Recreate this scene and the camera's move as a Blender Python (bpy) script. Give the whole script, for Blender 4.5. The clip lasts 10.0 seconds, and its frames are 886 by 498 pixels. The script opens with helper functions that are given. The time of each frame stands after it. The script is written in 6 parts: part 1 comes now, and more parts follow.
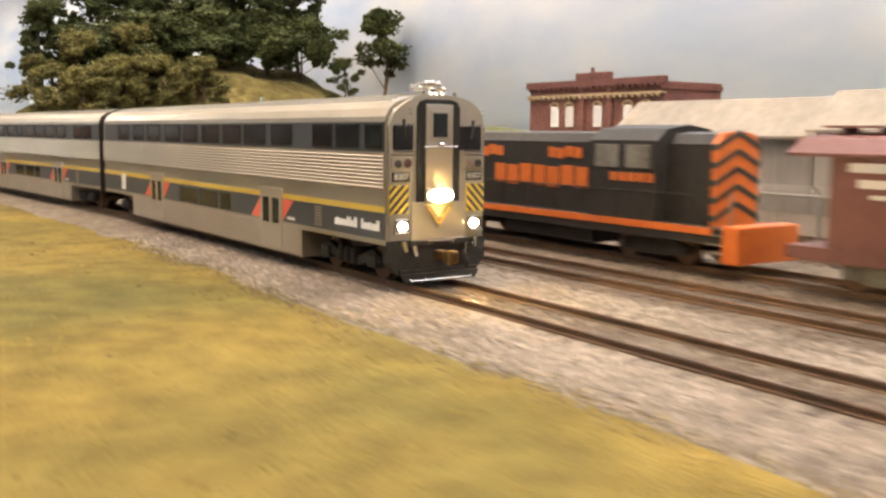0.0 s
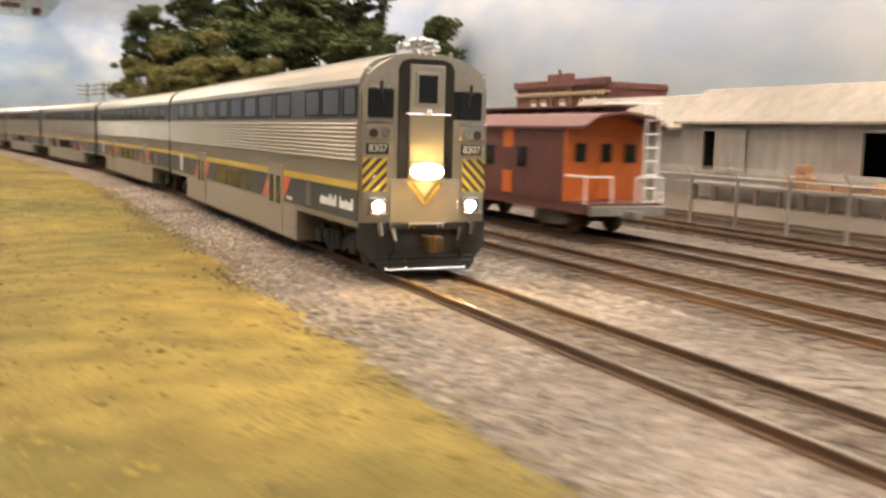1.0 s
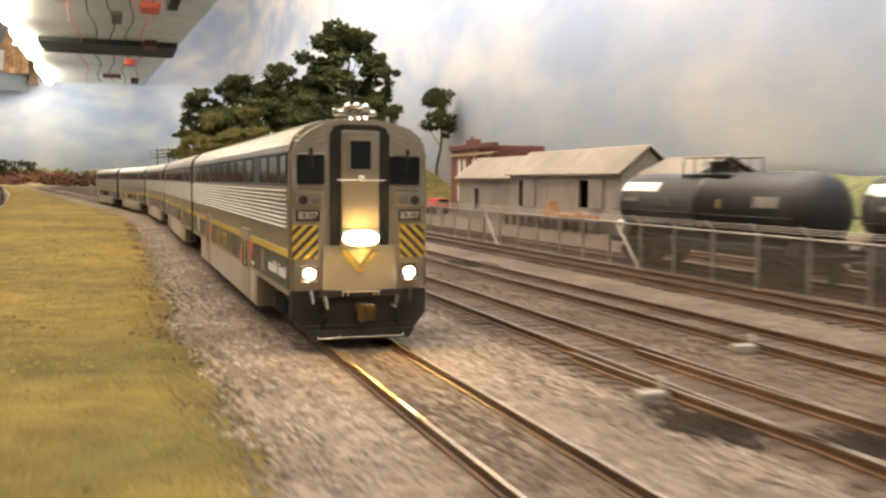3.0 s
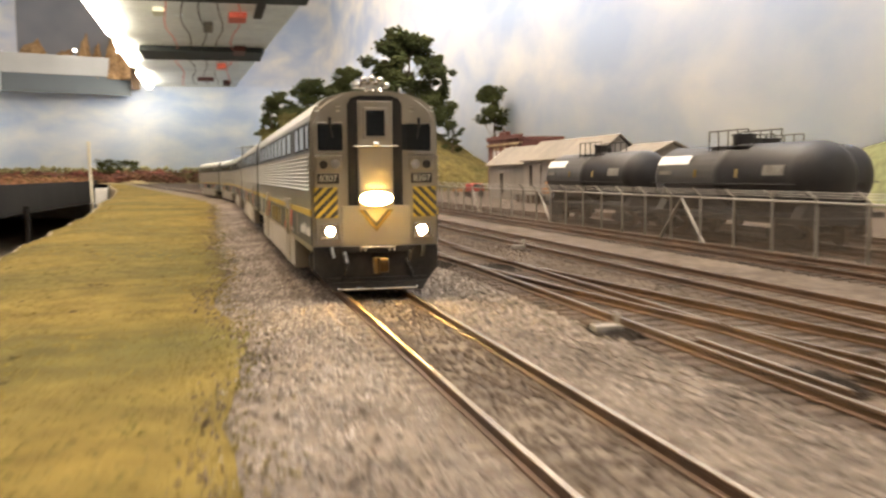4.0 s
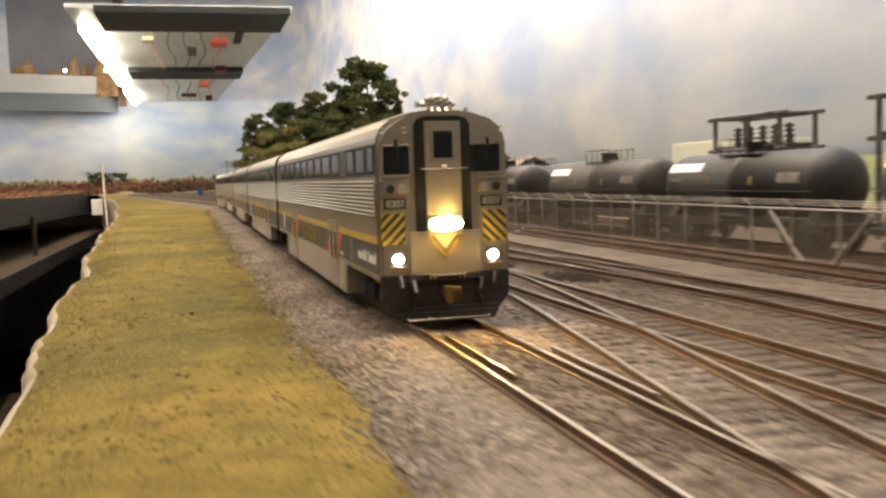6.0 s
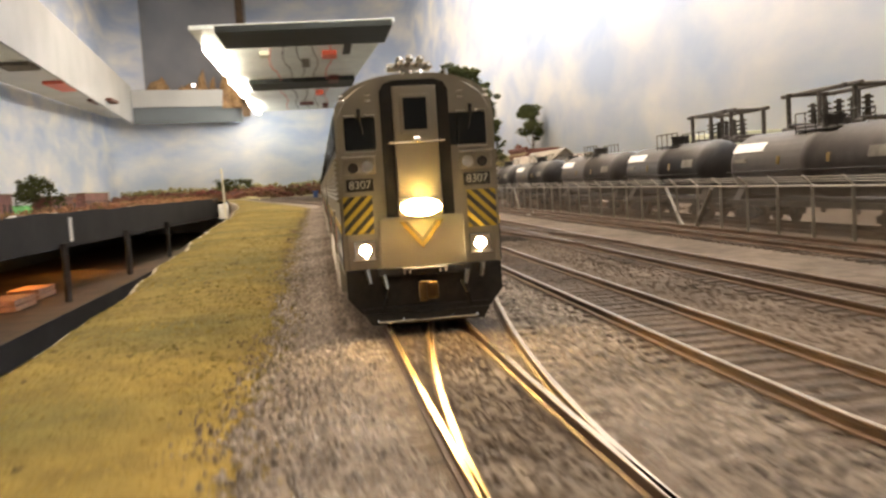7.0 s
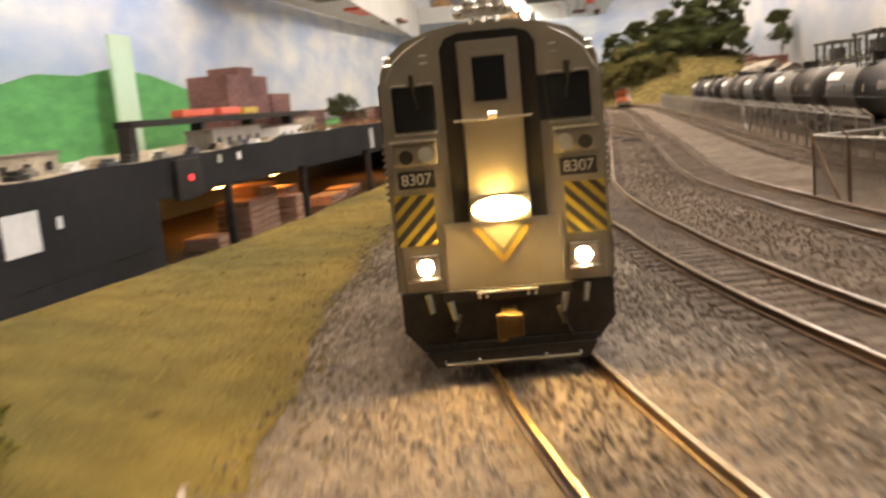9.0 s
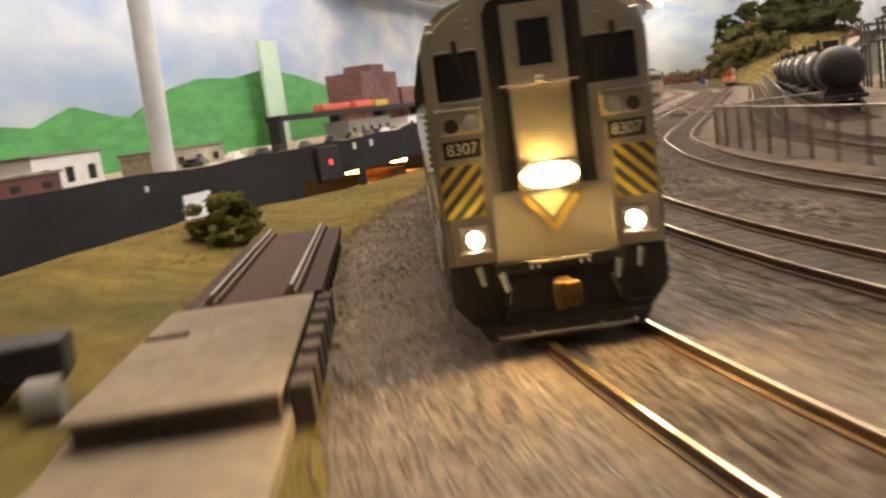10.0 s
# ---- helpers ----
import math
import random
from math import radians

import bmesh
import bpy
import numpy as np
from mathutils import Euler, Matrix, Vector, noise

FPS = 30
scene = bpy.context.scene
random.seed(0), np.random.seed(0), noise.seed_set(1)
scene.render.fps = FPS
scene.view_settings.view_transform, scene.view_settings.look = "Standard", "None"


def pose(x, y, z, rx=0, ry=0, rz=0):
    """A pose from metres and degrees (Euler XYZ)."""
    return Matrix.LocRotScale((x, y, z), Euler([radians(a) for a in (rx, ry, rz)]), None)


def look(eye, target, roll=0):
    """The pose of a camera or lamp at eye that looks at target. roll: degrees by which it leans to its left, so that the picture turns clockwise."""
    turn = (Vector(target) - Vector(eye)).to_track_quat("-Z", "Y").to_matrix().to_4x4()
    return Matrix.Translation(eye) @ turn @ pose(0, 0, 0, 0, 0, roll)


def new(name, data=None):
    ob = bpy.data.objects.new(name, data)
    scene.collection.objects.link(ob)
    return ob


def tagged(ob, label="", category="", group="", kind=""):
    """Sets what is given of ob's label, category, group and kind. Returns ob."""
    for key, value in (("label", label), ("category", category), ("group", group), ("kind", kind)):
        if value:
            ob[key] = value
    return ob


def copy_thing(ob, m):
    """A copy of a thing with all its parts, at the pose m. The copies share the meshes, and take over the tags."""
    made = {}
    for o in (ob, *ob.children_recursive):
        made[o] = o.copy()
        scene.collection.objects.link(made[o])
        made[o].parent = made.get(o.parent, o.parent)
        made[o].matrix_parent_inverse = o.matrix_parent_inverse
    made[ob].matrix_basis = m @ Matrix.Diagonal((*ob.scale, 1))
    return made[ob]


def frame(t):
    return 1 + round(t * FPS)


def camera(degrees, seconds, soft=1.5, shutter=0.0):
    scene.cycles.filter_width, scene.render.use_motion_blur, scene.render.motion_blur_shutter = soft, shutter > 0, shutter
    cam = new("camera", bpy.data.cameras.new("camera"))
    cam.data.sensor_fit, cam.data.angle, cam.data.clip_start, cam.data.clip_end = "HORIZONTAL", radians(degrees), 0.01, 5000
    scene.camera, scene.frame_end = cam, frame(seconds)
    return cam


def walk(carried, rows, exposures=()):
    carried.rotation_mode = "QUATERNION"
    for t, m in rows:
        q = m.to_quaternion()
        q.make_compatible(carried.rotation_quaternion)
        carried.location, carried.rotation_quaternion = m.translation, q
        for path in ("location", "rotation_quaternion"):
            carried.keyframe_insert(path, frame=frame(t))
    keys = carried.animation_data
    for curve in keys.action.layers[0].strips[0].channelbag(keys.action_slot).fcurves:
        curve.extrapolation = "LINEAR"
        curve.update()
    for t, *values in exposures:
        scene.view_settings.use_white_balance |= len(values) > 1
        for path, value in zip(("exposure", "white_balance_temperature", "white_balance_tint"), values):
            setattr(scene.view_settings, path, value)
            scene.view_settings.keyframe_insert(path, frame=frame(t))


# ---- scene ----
# A model railway in HO scale (1:87), built at its true size: z = 0 is the top of the rails,
# the main line runs along the y axis and the train travels towards -y.
cam = camera(50.76, 10.0, soft=2.5, shutter=0.5)
walk(cam, [
    (0.0, pose(-0.1521, -0.2336, 0.0446, 82.97, -0.60, -33.52)),
    (0.5, pose(-0.1335, -0.3336, 0.0455, 81.76, -0.99, -30.43)),
    (1.0, pose(-0.0974, -0.4310, 0.0360, 82.98, -1.52, -24.95)),
    (1.5, pose(-0.0749, -0.5312, 0.0384, 85.15, -0.30, -17.87)),
    (2.0, pose(-0.0704, -0.6199, 0.0407, 84.50, -0.51, -15.48)),
    (2.5, pose(-0.0674, -0.7107, 0.0382, 85.79, -0.28, -18.17)),
    (3.0, pose(-0.0582, -0.8191, 0.0407, 85.87, -0.55, -19.37)),
    (3.2, pose(-0.0561, -0.8583, 0.0351, 85.93, -0.34, -19.70)),
    (4.3, pose(-0.0422, -1.0961, 0.0329, 85.46, 1.12, -12.26)),
    (4.5, pose(-0.0550, -1.1303, 0.0330, 86.25, 1.36, -12.15)),
    (5.0, pose(-0.0737, -1.1967, 0.0390, 85.99, 1.74, -12.45)),
    (5.5, pose(-0.0728, -1.3103, 0.0399, 85.90, 2.20, -12.99)),
    (6.0, pose(-0.0635, -1.4194, 0.0386, 85.59, 1.86, -14.95)),
    (6.2, pose(-0.0567, -1.4528, 0.0435, 85.52, 2.36, -14.28)),
    (7.3, pose(-0.0172, -1.6265, 0.0291, 85.87, 3.13, -6.00)),
    (7.5, pose(-0.0191, -1.6506, 0.0378, 85.45, 2.12, -6.17)),
    (8.0, pose(-0.0086, -1.7563, 0.0454, 83.23, 1.96, -4.15)),
    (8.5, pose(0.0080, -1.8486, 0.0440, 83.60, 4.55, 1.01)),
    (9.0, pose(0.0550, -1.9431, 0.0433, 81.35, 5.39, 9.55)),
    (9.5, pose(0.0805, -2.0199, 0.0420, 80.73, 7.29, 14.16)),
    (10.0, pose(0.1504, -2.1453, 0.0386, 81.51, 7.55, 17.79)),
], exposures=[(0.0, 0.86, 6850, 11), (1.0, 0.78, 6850, 11), (1.5, 0.58, 6900, 11), (1.8, 0.57, 7000, 11), (3.2, 0.56, 7150, 11), (6.2, 0.53, 7200, 11), (7.5, 0.54, 7400, 12), (8.5, 0.57, 7550, 14), (9.0, 0.67, 7550, 14), (9.5, 0.85, 7500, 14), (10.0, 0.55, 7400, 13)])

# distance the front of the train has travelled, by time
TRAVEL = [(0.0, -0.0000), (0.5, 0.1105), (1.0, 0.2112), (1.5, 0.3043), (2.0, 0.4001), (2.5, 0.4946), (3.0, 0.5905), (3.2, 0.6285), (4.3, 0.8377), (4.5, 0.8795), (5.0, 0.9824), (5.5, 1.0823), (6.0, 1.1814), (6.2, 1.2210), (7.3, 1.4396), (7.5, 1.4804), (8.0, 1.5829), (8.5, 1.6892), (9.0, 1.7956), (9.5, 1.9048), (10.0, 2.0174)]
CURVE_Y, CURVE_R, CURVE_EASE = -1.3997, 1.0872, 0.1908

# ---- light ----
world = bpy.data.worlds.new("room_air")
scene.world = world
world.use_nodes = True
world.node_tree.nodes["Background"].inputs[0].default_value = (1.0, 0.90, 0.76, 1)
world.node_tree.nodes["Background"].inputs[1].default_value = 0.06


def area(name, place, target, w, h, power, colour):
    data = bpy.data.lights.new(name, "AREA")
    data.shape, data.size, data.size_y, data.energy, data.color = "RECTANGLE", w, h, power, colour
    ob = new(name, data)
    ob.matrix_world = look(place, target)
    return ob


WARM = (1.0, 0.80, 0.62)
area("ceiling_light_layout", (-0.25, -0.9, 1.42), (0.05, -0.9, 0), 3.6, 0.16, 34, WARM).matrix_world = pose(-0.25, 0.48, 1.42, 0, -62, 0) @ pose(0, 0, 0, 0, 0, 90)
area("ceiling_light_far", (-0.6, 3.2, 1.40), (-0.6, 3.2, 0), 2.6, 0.2, 20, WARM).matrix_world = pose(-0.5, 3.0, 1.40, 0, 0, 90)
area("ceiling_light_aisle", (-1.5, -0.4, 1.42), (-1.5, -0.4, 0), 3.4, 0.16, 12, WARM).matrix_world = pose(-1.0, -0.2, 1.42, 0, 0, 90)
# added fill without a known fixture, brightening the painted sky
area("backdrop_fill_light", (0.1, -0.3, 1.40), (0.6, -0.3, 1.3), 3.4, 0.12, 54, (1.0, 0.95, 0.88)).matrix_world = pose(0.08, -0.6, 1.40, 0, -75, 0) @ pose(0, 0, 0, 0, 0, 90)
# invented lamp that lifts the train front and the nearest ground
area("front_fill_light", (-0.35, -2.5, 1.42), (0.1, -1.7, 0), 2.2, 0.16, 2, (1.0, 0.78, 0.55))


# ---- materials ----
def material(name, rough=0.7, metal=0.0, spec=0.4):
    m = bpy.data.materials.new(name)
    m.use_nodes = True
    b = m.node_tree.nodes["Principled BSDF"]
    b.inputs["Roughness"].default_value, b.inputs["Metallic"].default_value = rough, metal
    b.inputs["Specular IOR Level"].default_value = spec
    return m, m.node_tree.nodes, m.node_tree.links, b


def varied(name, a, b_, scale, rough=0.7, metal=0.0, fine=0.0, bump=0.0, bump_scale=0.0, spec=0.4, island=0.0, stretch=(1, 1, 1), mid=(0.35, 0.65)):
    """Two colours mixed by noise at two scales, with fine relief; scales are in cycles a metre."""
    m, n, l, b = material(name, rough, metal, spec)
    tc = n.new("ShaderNodeTexCoord")
    mp = n.new("ShaderNodeMapping")
    mp.inputs["Scale"].default_value = stretch
    l.new(tc.outputs["Object"], mp.inputs["Vector"])
    n1 = n.new("ShaderNodeTexNoise")
    n1.inputs["Scale"].default_value, n1.inputs["Detail"].default_value = scale, 5
    l.new(mp.outputs[0], n1.inputs["Vector"])
    ramp = n.new("ShaderNodeMapRange")
    ramp.inputs[1].default_value, ramp.inputs[2].default_value = mid
    l.new(n1.outputs["Fac"], ramp.inputs[0])
    mix = n.new("ShaderNodeMix")
    mix.data_type = "RGBA"
    mix.inputs[6].default_value, mix.inputs[7].default_value = (*a, 1), (*b_, 1)
    l.new(ramp.outputs[0], mix.inputs[0])
    out = mix.outputs[2]
    if fine:
        n2 = n.new("ShaderNodeTexNoise")
        n2.inputs["Scale"].default_value, n2.inputs["Detail"].default_value = scale * 9, 3
        l.new(mp.outputs[0], n2.inputs["Vector"])
        mr = n.new("ShaderNodeMapRange")
        mr.inputs[1].default_value, mr.inputs[2].default_value = 0.3, 0.7
        mr.inputs[3].default_value, mr.inputs[4].default_value = 1 - fine, 1 + fine
        l.new(n2.outputs["Fac"], mr.inputs[0])
        mul = n.new("ShaderNodeVectorMath")
        mul.operation = "SCALE"
        l.new(out, mul.inputs[0])
        l.new(mr.outputs[0], mul.inputs["Scale"])
        out = mul.outputs[0]
    if island:
        geo = n.new("ShaderNodeNewGeometry")
        mr = n.new("ShaderNodeMapRange")
        mr.inputs[3].default_value, mr.inputs[4].default_value = 1 - island, 1 + island
        l.new(geo.outputs["Random Per Island"], mr.inputs[0])
        mul = n.new("ShaderNodeVectorMath")
        mul.operation = "SCALE"
        l.new(out, mul.inputs[0])
        l.new(mr.outputs[0], mul.inputs["Scale"])
        out = mul.outputs[0]
    l.new(out, b.inputs["Base Color"])
    if bump:
        n3 = n.new("ShaderNodeTexNoise")
        n3.inputs["Scale"].default_value, n3.inputs["Detail"].default_value = bump_scale or scale * 9, 4
        l.new(mp.outputs[0], n3.inputs["Vector"])
        bp = n.new("ShaderNodeBump")
        bp.inputs["Strength"].default_value, bp.inputs["Distance"].default_value = 0.9, bump
        l.new(n3.outputs["Fac"], bp.inputs["Height"])
        l.new(bp.outputs[0], b.inputs["Normal"])
    return m


def glow(name, colour, power):
    m, n, l, b = material(name, 0.3)
    b.inputs["Base Color"].default_value = (*colour, 1)
    b.inputs["Emission Color"].default_value, b.inputs["Emission Strength"].default_value = (*colour, 1), power
    return m


def sky_paint(name):
    """Painted sky: pale blue with soft hand-painted white cloud."""
    m, n, l, b = material(name, 0.85, 0, 0.2)
    tc = n.new("ShaderNodeTexCoord")
    sep = n.new("ShaderNodeSeparateXYZ")
    l.new(tc.outputs["Object"], sep.inputs[0])
    mp = n.new("ShaderNodeMapping")
    mp.inputs["Scale"].default_value = (3.0, 3.0, 6.5)
    l.new(tc.outputs["Object"], mp.inputs["Vector"])
    no = n.new("ShaderNodeTexNoise")
    no.inputs["Scale"].default_value, no.inputs["Detail"].default_value, no.inputs["Roughness"].default_value = 1.0, 6, 0.5
    no.inputs["Distortion"].default_value = 0.25
    l.new(mp.outputs[0], no.inputs["Vector"])
    mr = n.new("ShaderNodeMapRange")
    mr.inputs[1].default_value, mr.inputs[2].default_value = 0.35, 0.73
    l.new(no.outputs["Fac"], mr.inputs[0])
    h = n.new("ShaderNodeMapRange")
    h.inputs[1].default_value, h.inputs[2].default_value = 0.0, 0.5
    l.new(sep.outputs[2], h.inputs[0])
    blue = n.new("ShaderNodeMix")
    blue.data_type = "RGBA"
    blue.inputs[6].default_value, blue.inputs[7].default_value = (0.57, 0.69, 0.87, 1), (0.43, 0.56, 0.81, 1)
    l.new(h.outputs[0], blue.inputs[0])
    mix = n.new("ShaderNodeMix")
    mix.data_type = "RGBA"
    mix.inputs[7].default_value = (0.87, 0.895, 0.93, 1)
    l.new(mr.outputs[0], mix.inputs[0])
    l.new(blue.outputs[2], mix.inputs[6])
    l.new(mix.outputs[2], b.inputs["Base Color"])
    return m


GRASS = varied("turf", (0.205, 0.142, 0.037), (0.10, 0.086, 0.027), 10, 0.95, fine=0.25, bump=0.0012, bump_scale=900, spec=0.1)
TURF_TUFT = varied("turf_tuft", (0.215, 0.15, 0.039), (0.106, 0.09, 0.027), 13, 0.95, island=0.22, spec=0.1)
BALLAST_BED = varied("ballast_bed", (0.195, 0.158, 0.122), (0.135, 0.108, 0.084), 22, 0.95, fine=0.35, bump=0.0011, bump_scale=750, spec=0.15)
YARD_BED = varied("yard_cinders", (0.14, 0.108, 0.082), (0.088, 0.069, 0.053), 22, 0.95, fine=0.35, bump=0.0011, bump_scale=750, spec=0.12)
STONE_YARD = varied("yard_stone", (0.155, 0.12, 0.091), (0.09, 0.07, 0.054), 20, 0.92, island=0.35, spec=0.12)
STONE = varied("ballast_stone", (0.335, 0.285, 0.235), (0.195, 0.163, 0.134), 26, 0.92, island=0.42, spec=0.15)
STONE_BROWN = varied("brown_ballast_stone", (0.185, 0.143, 0.106), (0.105, 0.082, 0.062), 20, 0.92, island=0.32, spec=0.12)
DIRT = varied("yard_dirt", (0.14, 0.108, 0.082), (0.092, 0.072, 0.055), 9, 0.95, fine=0.15, bump=0.0006, bump_scale=500, spec=0.1)
PLASTER = varied("raw_plaster", (0.50, 0.43, 0.33), (0.28, 0.22, 0.14), 40, 0.9, fine=0.2, bump=0.001, bump_scale=220)
RAIL = varied("rail_steel", (0.125, 0.068, 0.036), (0.075, 0.043, 0.025), 60, 0.55, 0.3, fine=0.15)
RAIL_TOP = varied("rail_head", (0.48, 0.36, 0.23), (0.33, 0.235, 0.145), 60, 0.27, 1.0)
TIE = varied("tie_plastic", (0.088, 0.045, 0.03), (0.055, 0.03, 0.022), 160, 0.75, fine=0.3, bump=0.0002, bump_scale=1500, island=0.3)
TIE_DARK = varied("tie_creosote", (0.105, 0.074, 0.052), (0.055, 0.04, 0.029), 60, 0.85, fine=0.3, island=0.3)
SILVER = varied("silver_paint", (0.35, 0.31, 0.245), (0.29, 0.26, 0.205), 30, 0.34, 0.65, spec=0.5)
ROOF_SILVER = varied("roof_paint", (0.43, 0.41, 0.36), (0.36, 0.34, 0.30), 25, 0.42, 0.45, spec=0.5)
TAUPE = varied("taupe_paint", (0.36, 0.31, 0.24), (0.32, 0.275, 0.21), 30, 0.45, 0.25)
NAVY = varied("dark_slate_paint", (0.055, 0.06, 0.065), (0.04, 0.045, 0.05), 40, 0.4)
YELLOW = varied("yellow_paint", (0.60, 0.42, 0.065), (0.52, 0.36, 0.05), 40, 0.45)
RED = varied("coral_paint", (0.72, 0.13, 0.075), (0.64, 0.11, 0.06), 40, 0.45)
BLACK = varied("black_plastic", (0.018, 0.017, 0.016), (0.030, 0.027, 0.024), 90, 0.6, fine=0.2, spec=0.22)
STRIPE_BLACK = varied("stripe_black", (0.045, 0.04, 0.03), (0.03, 0.028, 0.02), 60, 0.5)
RUBBER = varied("diaphragm_black", (0.015, 0.014, 0.013), (0.024, 0.021, 0.018), 60, 0.7, spec=0.15)
CHROME = varied("chrome", (0.75, 0.73, 0.69), (0.60, 0.58, 0.54), 300, 0.16, 1.0)
WHITE = varied("white_marking", (0.78, 0.77, 0.73), (0.70, 0.69, 0.65), 60, 0.5)
LENS_WARM = glow("headlight_lens", (1.0, 0.66, 0.22), 520.0)
LENS_DITCH = glow("ditch_lens", (1.0, 0.76, 0.42), 230.0)
SKY = sky_paint("painted_sky")


def window_glass():
    m, n, l, b = material("dark_window", 0.1, 0.0, 0.22)
    b.inputs["Base Color"].default_value = (0.012, 0.014, 0.016, 1)
    return m


GLASS = window_glass()


# ---- mesh helpers; lengths in millimetres ----
K = 0.001


def ob_mesh(name, bm, mat, parent=None, label="", smooth=False):
    me = bpy.data.meshes.new(name)
    bmesh.ops.recalc_face_normals(bm, faces=bm.faces)
    bm.to_mesh(me)
    bm.free()
    if smooth:
        for p in me.polygons:
            p.use_smooth = True
    for q in (mat if isinstance(mat, (list, tuple)) else (mat,)):
        me.materials.append(q)
    ob = new(name, me)
    if parent:
        ob.parent = parent
    if label:
        ob["label"] = label
    return ob


def part(name, bm, mat, parent, label="", smooth=False):
    return ob_mesh(name, bm, mat, parent, label, smooth)


def empty(name, m=None, label="", category="", group="", kind=""):
    ob = new(name)
    ob.empty_display_size = 0.01
    if m is not None:
        ob.matrix_world = m
    return tagged(ob, label, category, group, kind)


def box(bm, x0, x1, y0, y1, z0, z1, bevel=0.0, mat=0):
    """A box between the given millimetres, with bevelled edges."""
    r = bmesh.ops.create_cube(bm, size=1, matrix=Matrix.LocRotScale(((x0 + x1) / 2 * K, (y0 + y1) / 2 * K, (z0 + z1) / 2 * K), None, (abs(x1 - x0) * K, abs(y1 - y0) * K, abs(z1 - z0) * K)))
    if bevel:
        es = list({e for v in r["verts"] for e in v.link_edges})
        bmesh.ops.bevel(bm, geom=es, offset=bevel * K, segments=2, affect="EDGES", profile=0.6)
    if mat:
        for f in {f for v in r["verts"] if v.is_valid for f in v.link_faces}:
            f.material_index = mat
    return bm


def rod(bm, a, b, r0, r1=None, seg=10):
    """A tapered round bar from a to b (mm)."""
    a, b = Vector(a) * K, Vector(b) * K
    d = b - a
    m = Matrix.Translation((a + b) / 2) @ d.to_track_quat("Z", "Y").to_matrix().to_4x4()
    bmesh.ops.create_cone(bm, cap_ends=True, segments=seg, radius1=r0 * K, radius2=(r0 if r1 is None else r1) * K, depth=d.length, matrix=m)
    return bm


def prism(bm, poly, axis, a, b):
    """Extrudes a polygon given in the two other axes (mm) from a to b along the axis."""
    def v(p, t):
        q = list(p)
        q.insert("xyz".index(axis), t)
        return bm.verts.new([c * K for c in q])
    lo, hi = [v(p, a) for p in poly], [v(p, b) for p in poly]
    n = len(poly)
    bm.faces.new(lo)
    bm.faces.new(hi[::-1])
    for i in range(n):
        bm.faces.new((lo[i], hi[i], hi[(i + 1) % n], lo[(i + 1) % n]))
    return bm


def B():
    return bmesh.new()


def scatter(name, places, sizes, mat, parent=None, flat=0.8, label="", category="", kind="stuff"):
    """Many small uneven stones or tufts in one mesh (places and sizes in mm)."""
    rng = np.random.default_rng(len(places))
    base = np.array([(1, 0, 0), (0, 1, 0), (-1, 0, 0), (0, -1, 0), (0, 0, 1), (0, 0, -1)], float)
    tri_ = np.array([(0, 1, 4), (1, 2, 4), (2, 3, 4), (3, 0, 4), (1, 0, 5), (2, 1, 5), (3, 2, 5), (0, 3, 5)])
    n = len(places)
    v = base[None] * rng.uniform(0.6, 1.25, (n, 6, 1)) + rng.uniform(-0.25, 0.25, (n, 6, 3))
    a = rng.uniform(0, 6.283, n)
    c, s = np.cos(a)[:, None], np.sin(a)[:, None]
    v = np.stack([v[:, :, 0] * c - v[:, :, 1] * s, v[:, :, 0] * s + v[:, :, 1] * c, v[:, :, 2] * flat], 2)
    v = (v * np.asarray(sizes)[:, None, None] + np.asarray(places)[:, None, :]) * K
    f = (tri_[None] + 6 * np.arange(n)[:, None, None]).reshape(-1, 3)
    me = bpy.data.meshes.new(name)
    me.from_pydata(v.reshape(-1, 3).tolist(), [], f.tolist())
    me.materials.append(mat)
    ob = new(name, me)
    if parent:
        ob.parent = parent
    return tagged(ob, label, category, "", kind)


# ---- the line of the main track (metres along it from y = 0, in the direction of travel) ----
_step = 0.002
_len = np.arange(0, 1.6, _step)
_phi = np.where(_len < CURVE_EASE, _len ** 2 / (2 * CURVE_R * CURVE_EASE), CURVE_EASE / (2 * CURVE_R) + (_len - CURVE_EASE) / CURVE_R)
_mid = (_phi[1:] + _phi[:-1]) / 2
_px = np.concatenate([[0], np.cumsum(np.sin(_mid) * _step)])
_py = CURVE_Y - np.concatenate([[0], np.cumsum(np.cos(_mid) * _step)])


def line(l):
    """Place and turn (radians) of the main line l metres past y = 0."""
    m = l + CURVE_Y
    if m <= 0:
        if l >= -0.05:
            return 0.0, -l, 0.0
        u = -l - 0.05
        a = min(u, 0.5) / 4.35
        far = max(0.0, u - 0.5)
        return -min(u, 0.5) ** 2 / 8.7 - far * math.sin(a), 0.05 + min(u, 0.5) + far * math.cos(a), a
    return float(np.interp(m, _len, _px)), float(np.interp(m, _len, _py)), float(np.interp(m, _len, _phi))


def aside(l, off):
    """A point off millimetres to the right (+x side) of the main line, in mm."""
    x, y, p = line(l)
    return x * 1000 + off * math.cos(p), y * 1000 + off * math.sin(p), p


